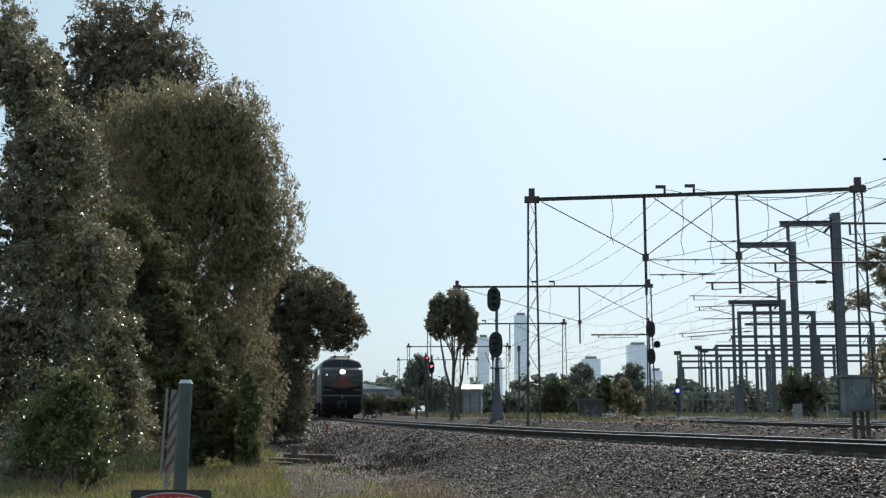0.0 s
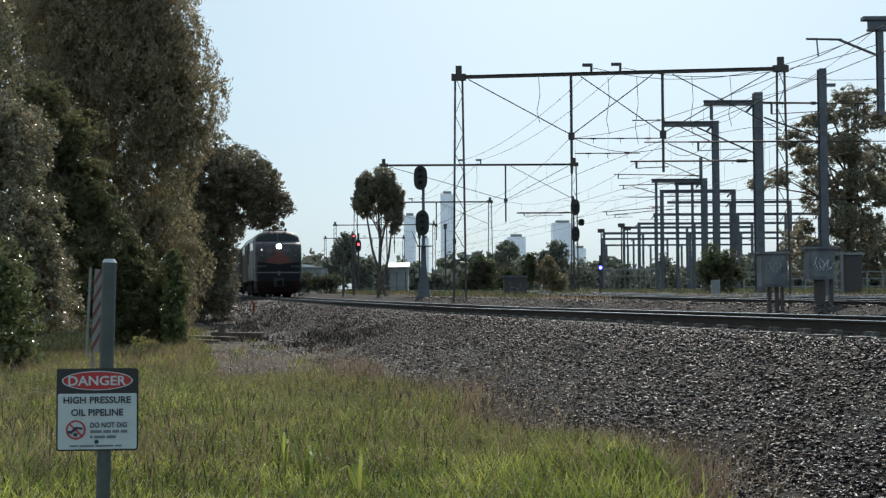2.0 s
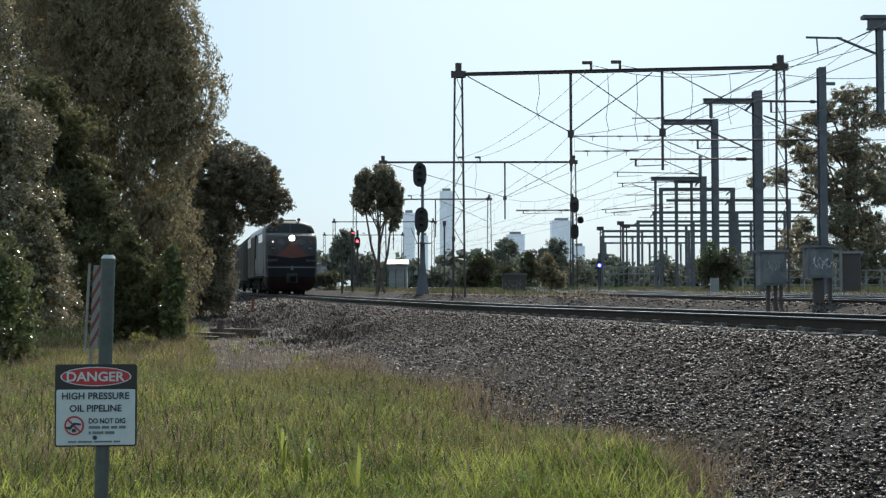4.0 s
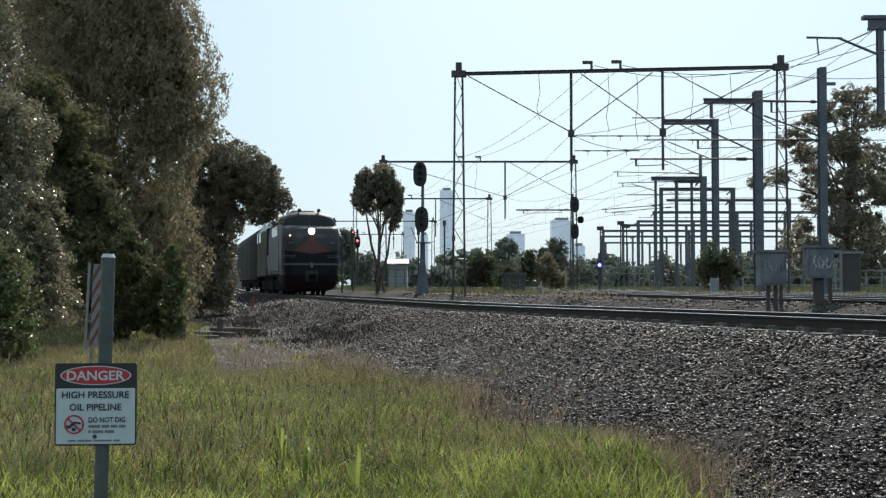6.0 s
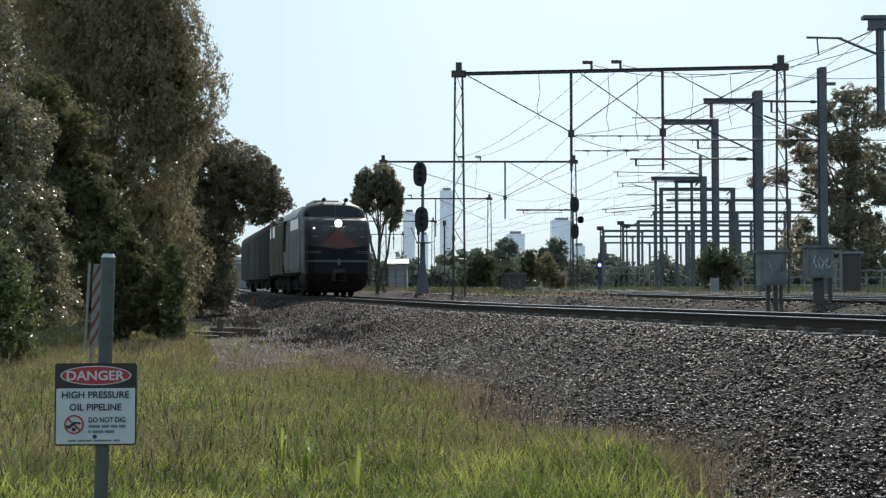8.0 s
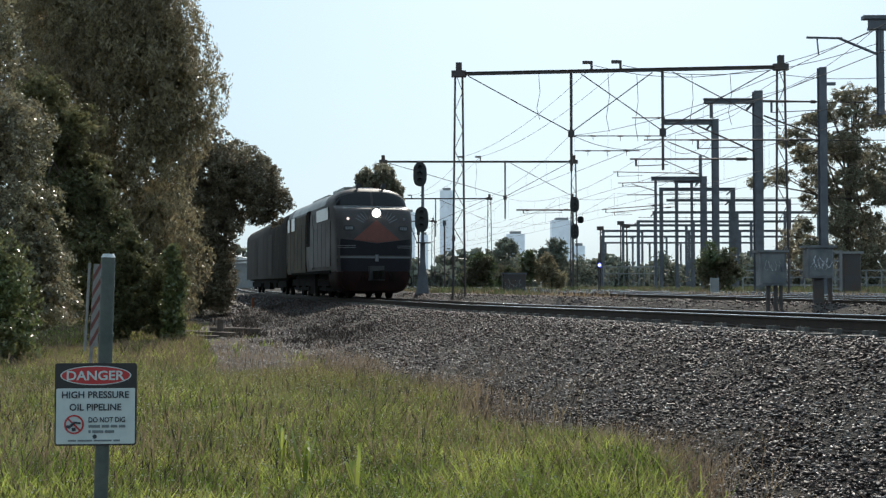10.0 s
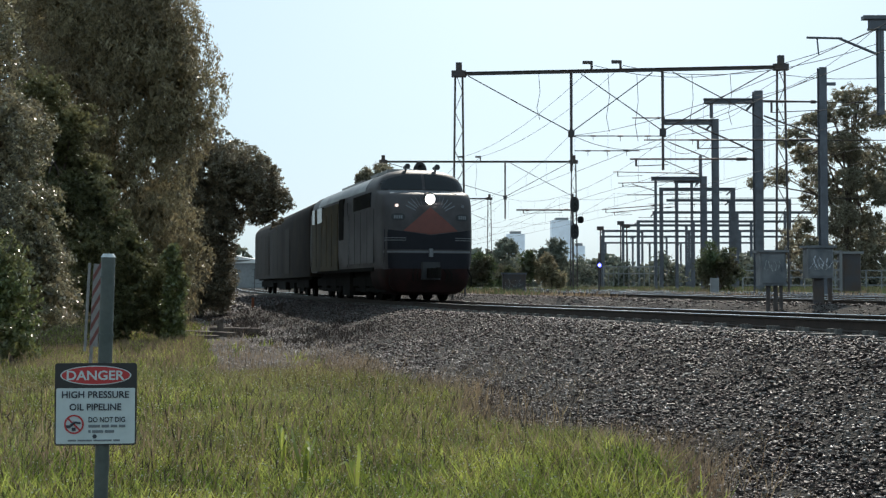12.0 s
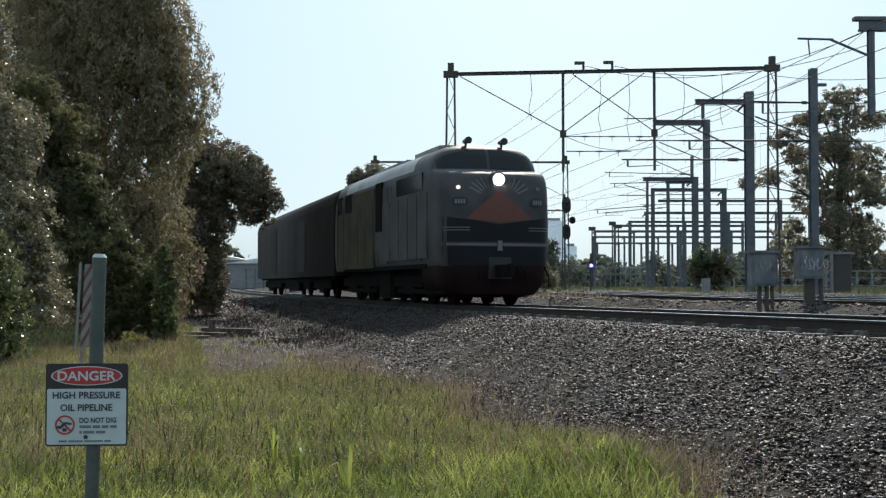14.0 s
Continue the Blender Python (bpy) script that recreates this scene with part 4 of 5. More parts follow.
def lettering(name, text, height, x, z, mat, parent, width=None, y=-0.006):
    """Words in the built-in font as a thin mesh on the plate's front, centred at x, z."""
    cu = bpy.data.curves.new(name, "FONT")
    cu.body, cu.size, cu.align_x, cu.align_y, cu.extrude, cu.resolution_u = text, 1.0, "CENTER", "CENTER", 0.0, 3
    cu.offset = 0.022
    tmp = bpy.data.objects.new(name, cu)
    scene.collection.objects.link(tmp)
    me = bpy.data.meshes.new_from_object(tmp.evaluated_get(bpy.context.evaluated_depsgraph_get()))
    bpy.data.objects.remove(tmp)
    co = np.empty(len(me.vertices) * 3, np.float32)
    me.vertices.foreach_get("co", co)
    co = co.reshape(-1, 3)
    mid, span = (co.max(0) + co.min(0)) / 2, co.max(0) - co.min(0)
    kz = height / span[1]
    kx = kz if width is None else width / span[0]
    out = np.stack([(co[:, 0] - mid[0]) * kx + x, np.full(len(co), y), (co[:, 1] - mid[1]) * kz + z], -1).astype(np.float32)
    me.vertices.foreach_set("co", out.ravel())
    me.materials.clear()
    me.materials.append(M[mat])
    ob = new(name, me)
    ob.parent = parent
    return ob


def disc(rx, rz, x, z, y, hole=0.0, n=40):
    s = Shape()
    vs = [(x + rx * math.cos(2 * math.pi * i / n) * k, y, z + rz * math.sin(2 * math.pi * i / n) * k) for k in (1, hole) for i in range(n)]
    if hole:
        return s.add(vs, [(i, (i + 1) % n, (i + 1) % n + n, i + n) for i in range(n)])
    return s.add(vs[:n], [tuple(range(n))])


def rounded_plate(w, h, r, y0, y1, z=0.0):
    pts = []
    for cx, cz, a0 in ((w / 2 - r, h / 2 - r, 0), (-w / 2 + r, h / 2 - r, 90), (-w / 2 + r, -h / 2 + r, 180), (w / 2 - r, -h / 2 + r, 270)):
        pts += [(cx + r * math.cos(radians(a0 + k * 22.5)), cz + r * math.sin(radians(a0 + k * 22.5)) + z) for k in range(5)]
    return Shape().loft([[(x, y0, zz) for x, zz in pts], [(x, y1, zz) for x, zz in pts]])


sign = thing("pipeline_sign", "grey steel post carrying a white danger sign for an oil pipeline", "warning sign", pose(-1.294, 4.23, 0.074, 0, 0, 4))
SPOST = Shape().tube((-0.006, 0.032, -1.25), (0.034, 0.032, 0.548), 0.0265, 0.0255, 20)
part("post", SPOST, "post_paint", sign, smooth=True)
part("cap", Shape().tube((0.034, 0.032, 0.548), (0.0343, 0.032, 0.562), 0.0275, 0.019, 20), "cap_white", sign)
part("bracket", Shape().tube((0.027, 0.032, 0.252), (0.0272, 0.032, 0.262), 0.0285, None, 20), "post_paint", sign)
part("bracket", Shape().tube((0.0135, 0.032, -0.1), (0.0137, 0.032, -0.08), 0.029, None, 20), "post_paint", sign)
part("bracket", Shape().tube((0.031, 0.032, 0.47), (0.0312, 0.032, 0.476), 0.028, None, 20), "post_paint", sign)
plate = part("plate", rounded_plate(0.300, 0.306, 0.010, 0.002, -0.001), "plate_black", sign, "black-edged sign plate")
part("face", rounded_plate(0.288, 0.206, 0.006, -0.001, -0.003, -0.0435), "plate_white", plate, "white sign face")
part("oval", disc(0.130, 0.036, 0, 0.1075, -0.0035), "plate_white", plate)
part("oval_fill", disc(0.125, 0.0325, 0, 0.1075, -0.0045), "sign_red", plate, "red oval")
lettering("lettering", "DANGER", 0.036, 0.0, 0.1075, "plate_white", plate, 0.212)
lettering("lettering", "HIGH PRESSURE", 0.026, 0.0, 0.036, "ink", plate, 0.246)
lettering("lettering", "OIL PIPELINE", 0.026, 0.0, -0.010, "ink", plate, 0.190)
lettering("lettering", "DO NOT DIG", 0.020, 0.042, -0.057, "ink", plate, 0.134)
for x0, z, h, words in ((-0.025, -0.081, 0.010, (0.042, 0.027, 0.024, 0.024)), (-0.025, -0.101, 0.010, (0.008, 0.040, 0.034)), (-0.100, -0.134, 0.006, (0.03, 0.052, 0.066, 0.024))):
    for w in words:
        part("text_bar", Shape().box((x0 + w / 2, -0.0045, z), (w, 0.002, h)), "faint_ink", plate)
        x0 += w + 0.006
part("ring", disc(0.036, 0.036, -0.078, -0.074, -0.005, 0.82), "sign_red", plate)
part("ring_bar", Shape().box((-0.078, -0.0062, -0.074), (0.062, 0.001, 0.006), Matrix.Rotation(radians(45), 4, "Y")), "sign_red", plate)
part("digger_symbol", Shape().tube((-0.098, -0.005, -0.086), (-0.076, -0.005, -0.066), 0.005, None, 6).tube((-0.076, -0.005, -0.066), (-0.054, -0.005, -0.07), 0.004, None, 6).box((-0.079, -0.005, -0.092), (0.014, 0.002, 0.012)).box((-0.100, -0.005, -0.082), (0.014, 0.002, 0.01)), "ink", plate)
part("bolt", disc(0.008, 0.008, -0.002, -0.119, -0.006), "ink", plate)

marker = thing("striped_marker", "weathered red and white striped marker board on two battens", "marker post", pose(-5.25, 17.0, 0.18, 0, 2.5, 20))
part("batten", Shape().box((-0.09, 0.0, 0), (0.04, 0.04, 1.32), chamfer=0.008), "stripe_white", marker, "pale timber batten")
board = part("board", Shape().box((0.03, 0.01, 0.03), (0.12, 0.025, 1.24), chamfer=0.006), "stripe_white", marker)
for k in range(5):
    z = -0.5 + 0.25 * k
    part("stripe", Shape().add([(-0.028, -0.006, z - 0.12), (0.088, -0.006, z + 0.12), (0.088, -0.006, z + 0.22), (-0.028, -0.006, z - 0.02)], [(0, 1, 2, 3)]), "stripe_red", board)
part("foot", Shape().box((0.0, 0.0, -0.95), (0.05, 0.05, 0.75), chamfer=0.008), "stripe_white", marker)


# ---------------------------------------------------------------- signals, cabinets, masts
def signal_head(parent, x, y, z, w, h, lamp=None):
    pts = [(x + math.cos(2 * math.pi * i / 28) * w / 2, z + math.copysign(abs(math.sin(2 * math.pi * i / 28)) ** 0.6, math.sin(2 * math.pi * i / 28)) * h / 2) for i in range(28)]
    hd = part("signal_head", Shape().loft([[(a, y - 0.02, b) for a, b in pts], [(a, y + 0.02, b) for a, b in pts]]).box((x, y + 0.12, z), (w * 0.6, 0.2, h * 0.8), chamfer=0.03), "black", parent, "black oval backing board")
    for k in range(3):
        zz = z + h * 0.26 * (1 - k)
        hood = Shape()
        n = 10
        for i in range(n):
            a0, a1 = math.pi * (i / n), math.pi * ((i + 1) / n)
            q = [(x + 0.12 * math.cos(a), yy, zz + 0.12 * math.sin(a)) for a in (a0, a1) for yy in (y - 0.02, y - 0.28)]
            hood.add(q, [(0, 2, 3, 1)])
        part("hood", hood, "black", hd)
    if lamp:
        part("lens", Shape().tube((x, y - 0.02, z + 0.1), (x, y - 0.05, z + 0.1), 0.1, None, 12), lamp, hd, "lit red signal lens")
    return hd


sig = thing("railway_signal", "grey signal post with two black oval signal heads", "signal")
part("post", Shape().tube((-0.99, 55, -0.1), (-0.99, 55, 6.3), 0.085, 0.07, 12), "steel", sig)
part("base_box", Shape().loft([[(-0.99 + a * w, 55 + b * w, z) for a, b in ((-1, -1), (1, -1), (1, 1), (-1, 1))] for z, w in ((-0.1, 0.34), (0.1, 0.32), (1.6, 0.13), (2.6, 0.11))]), "steel", sig)
signal_head(sig, -1.12, 54.85, 5.88, 0.66, 1.18)
signal_head(sig, -1.04, 54.85, 3.68, 0.66, 1.24)
part("platform", Shape().box((-0.95, 54.9, 2.55), (0.7, 0.5, 0.05)).tube((-1.25, 54.7, 2.55), (-1.55, 54.7, 3.3), 0.02, None, 5), "steel", sig)
sig2 = thing("railway_signal", "signal heads fixed to the foot of a gantry leg", "signal")
part("bracket", Shape().box((9.4, 81.7, 3.5), (0.12, 0.12, 7.2)), "old_steel", sig2)
signal_head(sig2, 9.5, 81.5, 6.3, 0.66, 1.15)
signal_head(sig2, 9.93, 81.5, 5.2, 0.46, 0.5)
signal_head(sig2, 9.5, 81.5, 4.35, 0.6, 1.1)
sig3 = thing("railway_signal", "distant signal post showing a red light", "signal")
part("post", Shape().tube((-7.55, 100, -0.1), (-7.55, 100, 5.4), 0.08, None, 8).tube((-8.1, 100, -0.1), (-8.1, 100, 5.6), 0.06, None, 8), "old_steel", sig3)
signal_head(sig3, -7.55, 99.8, 4.3, 0.5, 1.1, "red_lamp")
signal_head(sig3, -7.95, 99.8, 5.0, 0.4, 0.7, "red_lamp")
dwarf = thing("dwarf_signal", "low signal post showing a small blue light", "signal")
part("post", Shape().tube((8.28, 60, 0), (8.28, 60, 2.2), 0.05, None, 8), "old_steel", dwarf)
part("lens_box", Shape().box((8.28, 59.9, 1.6), (0.24, 0.15, 0.4), chamfer=0.03), "black", dwarf)
part("lens", Shape().tube((8.28, 59.82, 1.55), (8.28, 59.78, 1.55), 0.09, None, 12), "blue_lamp", dwarf, "lit blue lens")


def cabinet(x, y, z0, w, h, legs, label):
    c = thing("relay_cabinet", label, "cabinet", group="trackside cabinets")
    part("case", Shape().box((x, y, z0 + h / 2), (w, 0.4, h), chamfer=0.03), "cabinet_grey", c)
    part("lid", Shape().box((x, y, z0 + h + 0.02), (w + 0.12, 0.5, 0.05), chamfer=0.02), "cabinet_grey", c)
    part("door", Shape().box((x, y - 0.21, z0 + h / 2), (w - 0.08, 0.02, h - 0.1), chamfer=0.004), "cabinet_grey", c)
    part("latch", Shape().box((x + w * 0.32, y - 0.235, z0 + h * 0.5), (0.03, 0.03, 0.12)), "steel", c)
    for lx, lw in legs:
        part("leg", Shape().box((x + lx, y, (z0 - 0.2) / 2), (lw, 0.1, z0 + 0.2)), "old_steel", c)


cabinet(7.1, 24.5, 0.5, 0.55, 0.72, ((-0.06, 0.07), (0.1, 0.07), (0.22, 0.05)), "weathered grey steel relay cabinet on short legs")
cabinet(8.13, 24.5, 0.66, 0.55, 0.66, ((0.0, 0.22), (0.25, 0.07)), "grey steel relay cabinet on a single stout post, with scrawled marks")
mast = thing("steel_mast", "tall grey steel mast with a short bracket", "mast")
part("column", h_column(Shape(), 12.8, 38.0, 0.0, 7.85, 0.25), "steel", mast)
part("bracket", Shape().box((13.05, 38, 7.3), (0.4, 0.1, 0.1)), "steel", mast)
top = thing("steel_portal", "grey steel portal with a hanging post and registration arm", "portal frame", group="steel portals of the suburban line")
part("beam", Shape().box((18.3, 38, 9.55), (8.2, 0.3, 0.12)).box((18.3, 38, 9.35), (7.8, 0.14, 0.3)).box((18.3, 38, 9.18), (7.8, 0.3, 0.08)), "steel", top)
part("column", h_column(Shape(), 22.2, 38, 0.0, 9.7, 0.4), "steel", top)
part("hanging_post", h_column(Shape(), 14.78, 38, 6.25, 9.25, 0.2), "steel", top)
part("arm", Shape().tube((14.7, 38, 8.3), (13.4, 38, 8.85), 0.045, None, 8).tube((13.5, 38, 8.85), (12.3, 38, 8.88), 0.04, None, 8).tube((12.65, 38, 8.9), (12.7, 38, 8.3), 0.025, None, 6), "steel", top)
for y, xa, za, xb, zb, r, drop, stay in (
        (56, 9.29, 6.76, 15.45, 6.76, 0.045, 0.35, (12.62, 8.44, 15.48, 7.13)),
        (38, 8.3, 5.4, 12.73, 5.4, 0.03, 0.3, (10.83, 6.22, 12.71, 5.52)),
        (66, 11.78, 9.0, 15.77, 9.0, 0.035, 0, (13.63, 10.02, 15.77, 8.97)),
        (66, 11.09, 10.29, 12.8, 10.29, 0.035, 0, (13.16, 8.9, 15.77, 7.84)),
        (74, 11.17, 7.92, 16.9, 7.81, 0.03, 0.3, (14.28, 8.77, 16.87, 7.66)),
        (38, 10.79, 6.73, 12.69, 6.69, 0.03, 0.4, ()),
        (74, 11.5, 7.18, 16.87, 7.33, 0.03, 0.25, (12.43, 7.1, 13.95, 6.66)),
        (88, 12.4, 6.37, 16.89, 6.72, 0.035, 0.25, (14.34, 7.51, 20.06, 7.6)),
        (104, 15.49, 7.17, 21.37, 7.69, 0.035, 0.25, ()),
        (47, 3.05, 3.64, 5.36, 3.64, 0.02, 0.15, ())):
    ob = thing("cantilever_arm", "slender registration arm holding overhead wires", "arm", group="registration arms")
    part("tube", Shape().tube((xa, y, za), (xb, y, zb), r, None, 8), "old_steel", ob)
    part("insulator", Shape().tube((xa + (xb - xa) * 0.86, y, za + (zb - za) * 0.86), (xa + (xb - xa) * 0.94, y, za + (zb - za) * 0.94), r * 2.0, None, 8), "old_steel", ob)
    if drop:
        part("drop_arm", Shape().tube((xa + 0.3, y, za), (xa + 0.3, y, za - drop), r * 1.2, None, 6).tube((xa + 0.3, y, za - drop), (xa + 1.9, y, za - drop * 0.8), r * 0.5, None, 5), "old_steel", ob)
    if stay:
        part("stay", Shape().tube((stay[0], y, stay[1]), (stay[2], y, stay[3]), r * 0.9, None, 6), "old_steel", ob)


# ---------------------------------------------------------------- overhead wires
def suburban_x(x47, y):
    return x47 + 0.141 * (47.0 - y)


def catenary(x47, z):
    """A contact wire, its sagging messenger wire and the droppers, from support to support."""
    ob = thing("overhead_wire", "thin contact wire hung by droppers from a sagging messenger wire", "overhead wire", group="overhead wires")
    ys = (8.0, 47.0, 82.0, 118.0, 160.0, 202.0)
    con, mes, drop = Shape(), Shape(), Shape()
    for a, b in zip(ys, ys[1:]):
        zig = 0.2
        line = [(suburban_x(x47, a + (b - a) * i / 8) + zig * (i / 8 - 0.5), a + (b - a) * i / 8) for i in range(9)]
        con.path([(x, y, z) for x, y in line], 0.009, 4)
        mes.path([(x, y, z + 0.45 + 1.1 * (2 * i / 8 - 1) ** 2) for i, (x, y) in enumerate(line)], 0.009, 4)
        for i, (x, y) in enumerate(line):
            drop.tube((x, y, z), (x, y, z + 0.45 + 1.1 * (2 * i / 8 - 1) ** 2), 0.004, None, 4)
    part("contact_wire", con, "wire", ob)
    part("messenger_wire", mes, "wire", ob)
    tagged(part("droppers", drop, "wire", ob), kind="stuff")


for x47, z in ((5.4, 5.2), (9.6, 5.2), (13.5, 5.3), (17.5, 5.6)):
    catenary(x47, z)
for p, q, sag in (((1.47, 82, 9.82), (6.32, 47, 9.68), 0.6), ((2.71, 82, 9.82), (7.53, 47, 9.68), 0.6), ((-3.3, 118, 9.86), (1.47, 82, 9.82), 0.6), ((-2.05, 118, 9.86), (2.71, 82, 9.82), 0.6),
                  ((6.32, 47, 9.68), (14.78, 38, 9.2), 1.0), ((7.53, 47, 9.68), (14.78, 38, 8.7), 0.7), ((14.12, 47, 9.3), (22.2, 38, 9.3), 0.8), ((15.45, 56, 9.9), (14.78, 38, 9.3), 0.5),
                  ((15.9, 66, 10.1), (15.45, 56, 9.8), 0.3), ((13.05, 56, 9.5), (12.8, 38, 7.7), 0.4), ((13.0, 66, 10.0), (14.12, 47, 9.2), 0.5), ((16.8, 74, 8.8), (15.9, 66, 9.2), 0.3),
                  ((15.45, 56, 8.4), (22.2, 38, 8.6), 0.7), ((5.4, 47, 6.75), (9.14, 47, 6.3), 0.35), ((9.14, 47, 6.4), (13.05, 56, 7.6), 0.5)):
    ob = thing("feeder_cable", "slack feeder cable strung between steel supports", "cable", group="feeder cables")
    part("cable", Shape().path([tuple(Vector(p).lerp(Vector(q), i / 10) - Vector((0, 0, sag * 4 * (i / 10) * (1 - i / 10)))) for i in range(11)], 0.012, 4), "wire", ob)

for a, b, y, z in ((5.5, 9.3, 47, 6.72), (10.0, 22.0, 56, 7.7), (11.0, 18.4, 66, 7.9), (15.6, 22.0, 56, 9.6), (5.3, 9.4, 82, 5.9), (5.5, 8.2, 47, 6.1), (15.0, 30.0, 74, 6.2), (16.0, 34.0, 88, 6.8), (18.0, 40.0, 104, 6.7)):
    ob = thing("span_wire", "taut cross-span wire between steel supports", "wire", group="cross-span wires")
    part("wire", Shape().tube((a, y, z), (b, y, z), 0.022, None, 5), "old_steel", ob)
    for k in range(3):
        x = a + (b - a) * (0.2 + 0.3 * k)
        part("insulator", Shape().tube((x - 0.12, y, z), (x + 0.12, y, z), 0.035, None, 8).tube((x, y, z), (x, y, z - 0.2), 0.012, None, 5), "old_steel", ob)

for x47 in (6.2, 10.2, 14.2):
    rail_line("railway_track", lambda y, k=x47: suburban_x(k, y), 14, 240, 4.0, 1.67, lambda y: 0.20, "suburban line rails on a low ballast bank")
rail_line("railway_track", lambda y: 10.6 + 0.15 * (y - 58.0), 56, 215, 4.0, 1.67, lambda y: 0.205, "bright yard rails diverging beyond the suburban line")


# ---------------------------------------------------------------- distance
def tower(name, x, y, w, h, label):
    t = thing(name, label, "tower")
    part("wall", Shape().box((x, y, h / 2), (w, w, h), chamfer=w * 0.06), "pale_blue_glow", t)
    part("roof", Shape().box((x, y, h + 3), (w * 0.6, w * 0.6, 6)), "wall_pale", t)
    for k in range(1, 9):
        part("floor_band", Shape().box((x, y - w / 2 - 0.3, h * k / 9), (w * 0.9, 0.6, h * 0.02)), "pale_blue_glow", t)


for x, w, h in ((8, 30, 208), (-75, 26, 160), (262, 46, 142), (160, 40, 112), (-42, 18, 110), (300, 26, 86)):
    tower("office_tower", x, 2500, w, h, "office tower on the far skyline, haze painted as pale blue glow")


def bush(name, label, x, y, blobs, count, size, mat, **kw):
    return tree(name, label, "bush" if "bush" in name else "tree", (x, y), blobs, count, size, mat, trunk=0.06, stems=3, limbs=3, **kw)


bush("bush", "dark green bush beyond the signal", 3.0, 88, [(3.0, 88, 1.6, 1.3, 1.2, 1.9), (2.0, 88, 1.0, 0.8, 1, 1.2)], 9000, 0.2, "shrub", clump=0.3)
bush("bush", "light green bush beside the line", 5.2, 86, [(5.0, 86, 1.2, 1.2, 1, 1.3), (6.3, 86, 2.0, 0.9, 1, 1.6)], 9000, 0.18, "shrub", clump=0.28)
bush("bush", "brownish bush beside the line", 8.0, 86, [(7.9, 86, 1.5, 1.2, 1, 1.6), (8.6, 86, 0.9, 0.9, 1, 1.0)], 9000, 0.18, "gum", clump=0.28)
bush("bush", "leafy bush among the steel columns", 14.6, 60, [(14.3, 60, 1.6, 0.9, 0.9, 1.7), (15.3, 60, 1.3, 0.8, 0.9, 1.4)], 9000, 0.15, "shrub", clump=0.25)
bush("broad_tree", "round dark tree in the middle distance", -11.0, 130, [(-11.3, 130, 4.6, 2.0, 2, 2.8), (-9.3, 130, 3.0, 1.5, 2, 2.4)], 9000, 0.4, "hazed_leaf", clump=0.5)
bush("broad_tree", "round dark tree in the middle distance", 8.0, 150, [(8.2, 150, 5.0, 1.9, 2, 2.2), (14.5, 150, 5.0, 3.0, 2, 2.4)], 9000, 0.4, "hazed_leaf", clump=0.5)
bush("bush", "grey-green bush at the end of the bank", -13.5, 100, [(-12.8, 100, 1.2, 1.6, 1.5, 1.3), (-10.4, 100, 1.0, 2.0, 1.5, 1.1)], 9000, 0.2, "shrub", clump=0.35)

shed = thing("shed", "low shed with a bright pale roof", "shed")
part("wall", Shape().box((-5.5, 140, 1.5), (2.2, 4, 3.0)), "wall_pale", shed)
part("roof", Shape().loft([[(x, 137.6, 3.1), (x, 142.4, 3.1), (x, 140.0, 3.7)] for x in (-6.8, -4.2)]), "roof_white", shed)
for x, y, w, h in ((-27, 190, 14, 4.0), (-40, 210, 12, 5.0), (-38, 150, 9, 3.6)):
    hs = thing("warehouse", "pale distant warehouse beyond the railway", "warehouse")
    part("wall", Shape().box((x, y, h / 2), (w, 10, h)), "wall_pale", hs)
    part("roof", Shape().loft([[(x - w / 2 - 0.3, yy, h), (x + w / 2 + 0.3, yy, h), (x, yy, h + 1.2)] for yy in (y - 5.3, y + 5.3)]), "roof_white", hs)

# far woods along the horizon
root = thing("far_woods", "hazy line of distant trees along the horizon", "woods", kind="stuff")
leaf_cloud("crown", [(float(x), 240 + 30 * math.sin(x), 2.6 + 1.0 * math.sin(x * 0.21) + 0.6 * math.sin(x * 0.53), 5.5, 5, 4.6 + 1.4 * math.sin(x * 0.37)) for x in range(-110, 150, 6)], 30000, 1.7, "hazed_leaf", root, clump=1.8, slim=0.6, per_clump=10, lobes=8)

root = thing("scrub", "brownish scrub and low trees beyond the yard", "scrub", kind="stuff")
leaf_cloud("crown", [(18.0 + 2.6 * k, 150 + 22 * math.sin(k * 1.7), 2.0 + 0.7 * math.sin(k * 2.3), 2.8, 2.0, 2.5 + 0.9 * math.sin(k * 1.1)) for k in range(22)], 16000, 0.5, "hazed_leaf", root, clump=0.7, slim=0.5, per_clump=12, lobes=8)

# stumps, old sleepers and a marker stake by the bank
for x, y, h, r in ((-6.6, 28.5, 0.55, 0.11), (-6.5, 33.0, 0.5, 0.1)):
    st = thing("timber_stump", "weathered timber stump at the foot of the bank", "stump")
    z = float(ground_z(x, y))
    part("stub", Shape().tube((x, y, z - 0.1), (x + 0.02, y, z + h), r, r * 0.9, 10), "bark", st)
st = thing("marker_stake", "short orange-topped stake in the ballast", "stake")
z = float(ground_z(-8.4, 50.0))
part("stake", Shape().tube((-8.4, 50.0, z - 0.1), (-8.4, 50.0, z + 0.45), 0.06, None, 8), "orange_mark", st)
box = thing("cable_pit", "low dark concrete cable box covered in scrawled paint", "cable box")
part("case", Shape().box((3.45, 55, 0.45), (1.1, 0.9, 1.15), chamfer=0.05), "old_steel", box)
part("lid", Shape().box((3.45, 55, 1.05), (1.2, 1.0, 0.08), chamfer=0.03), "steel", box)


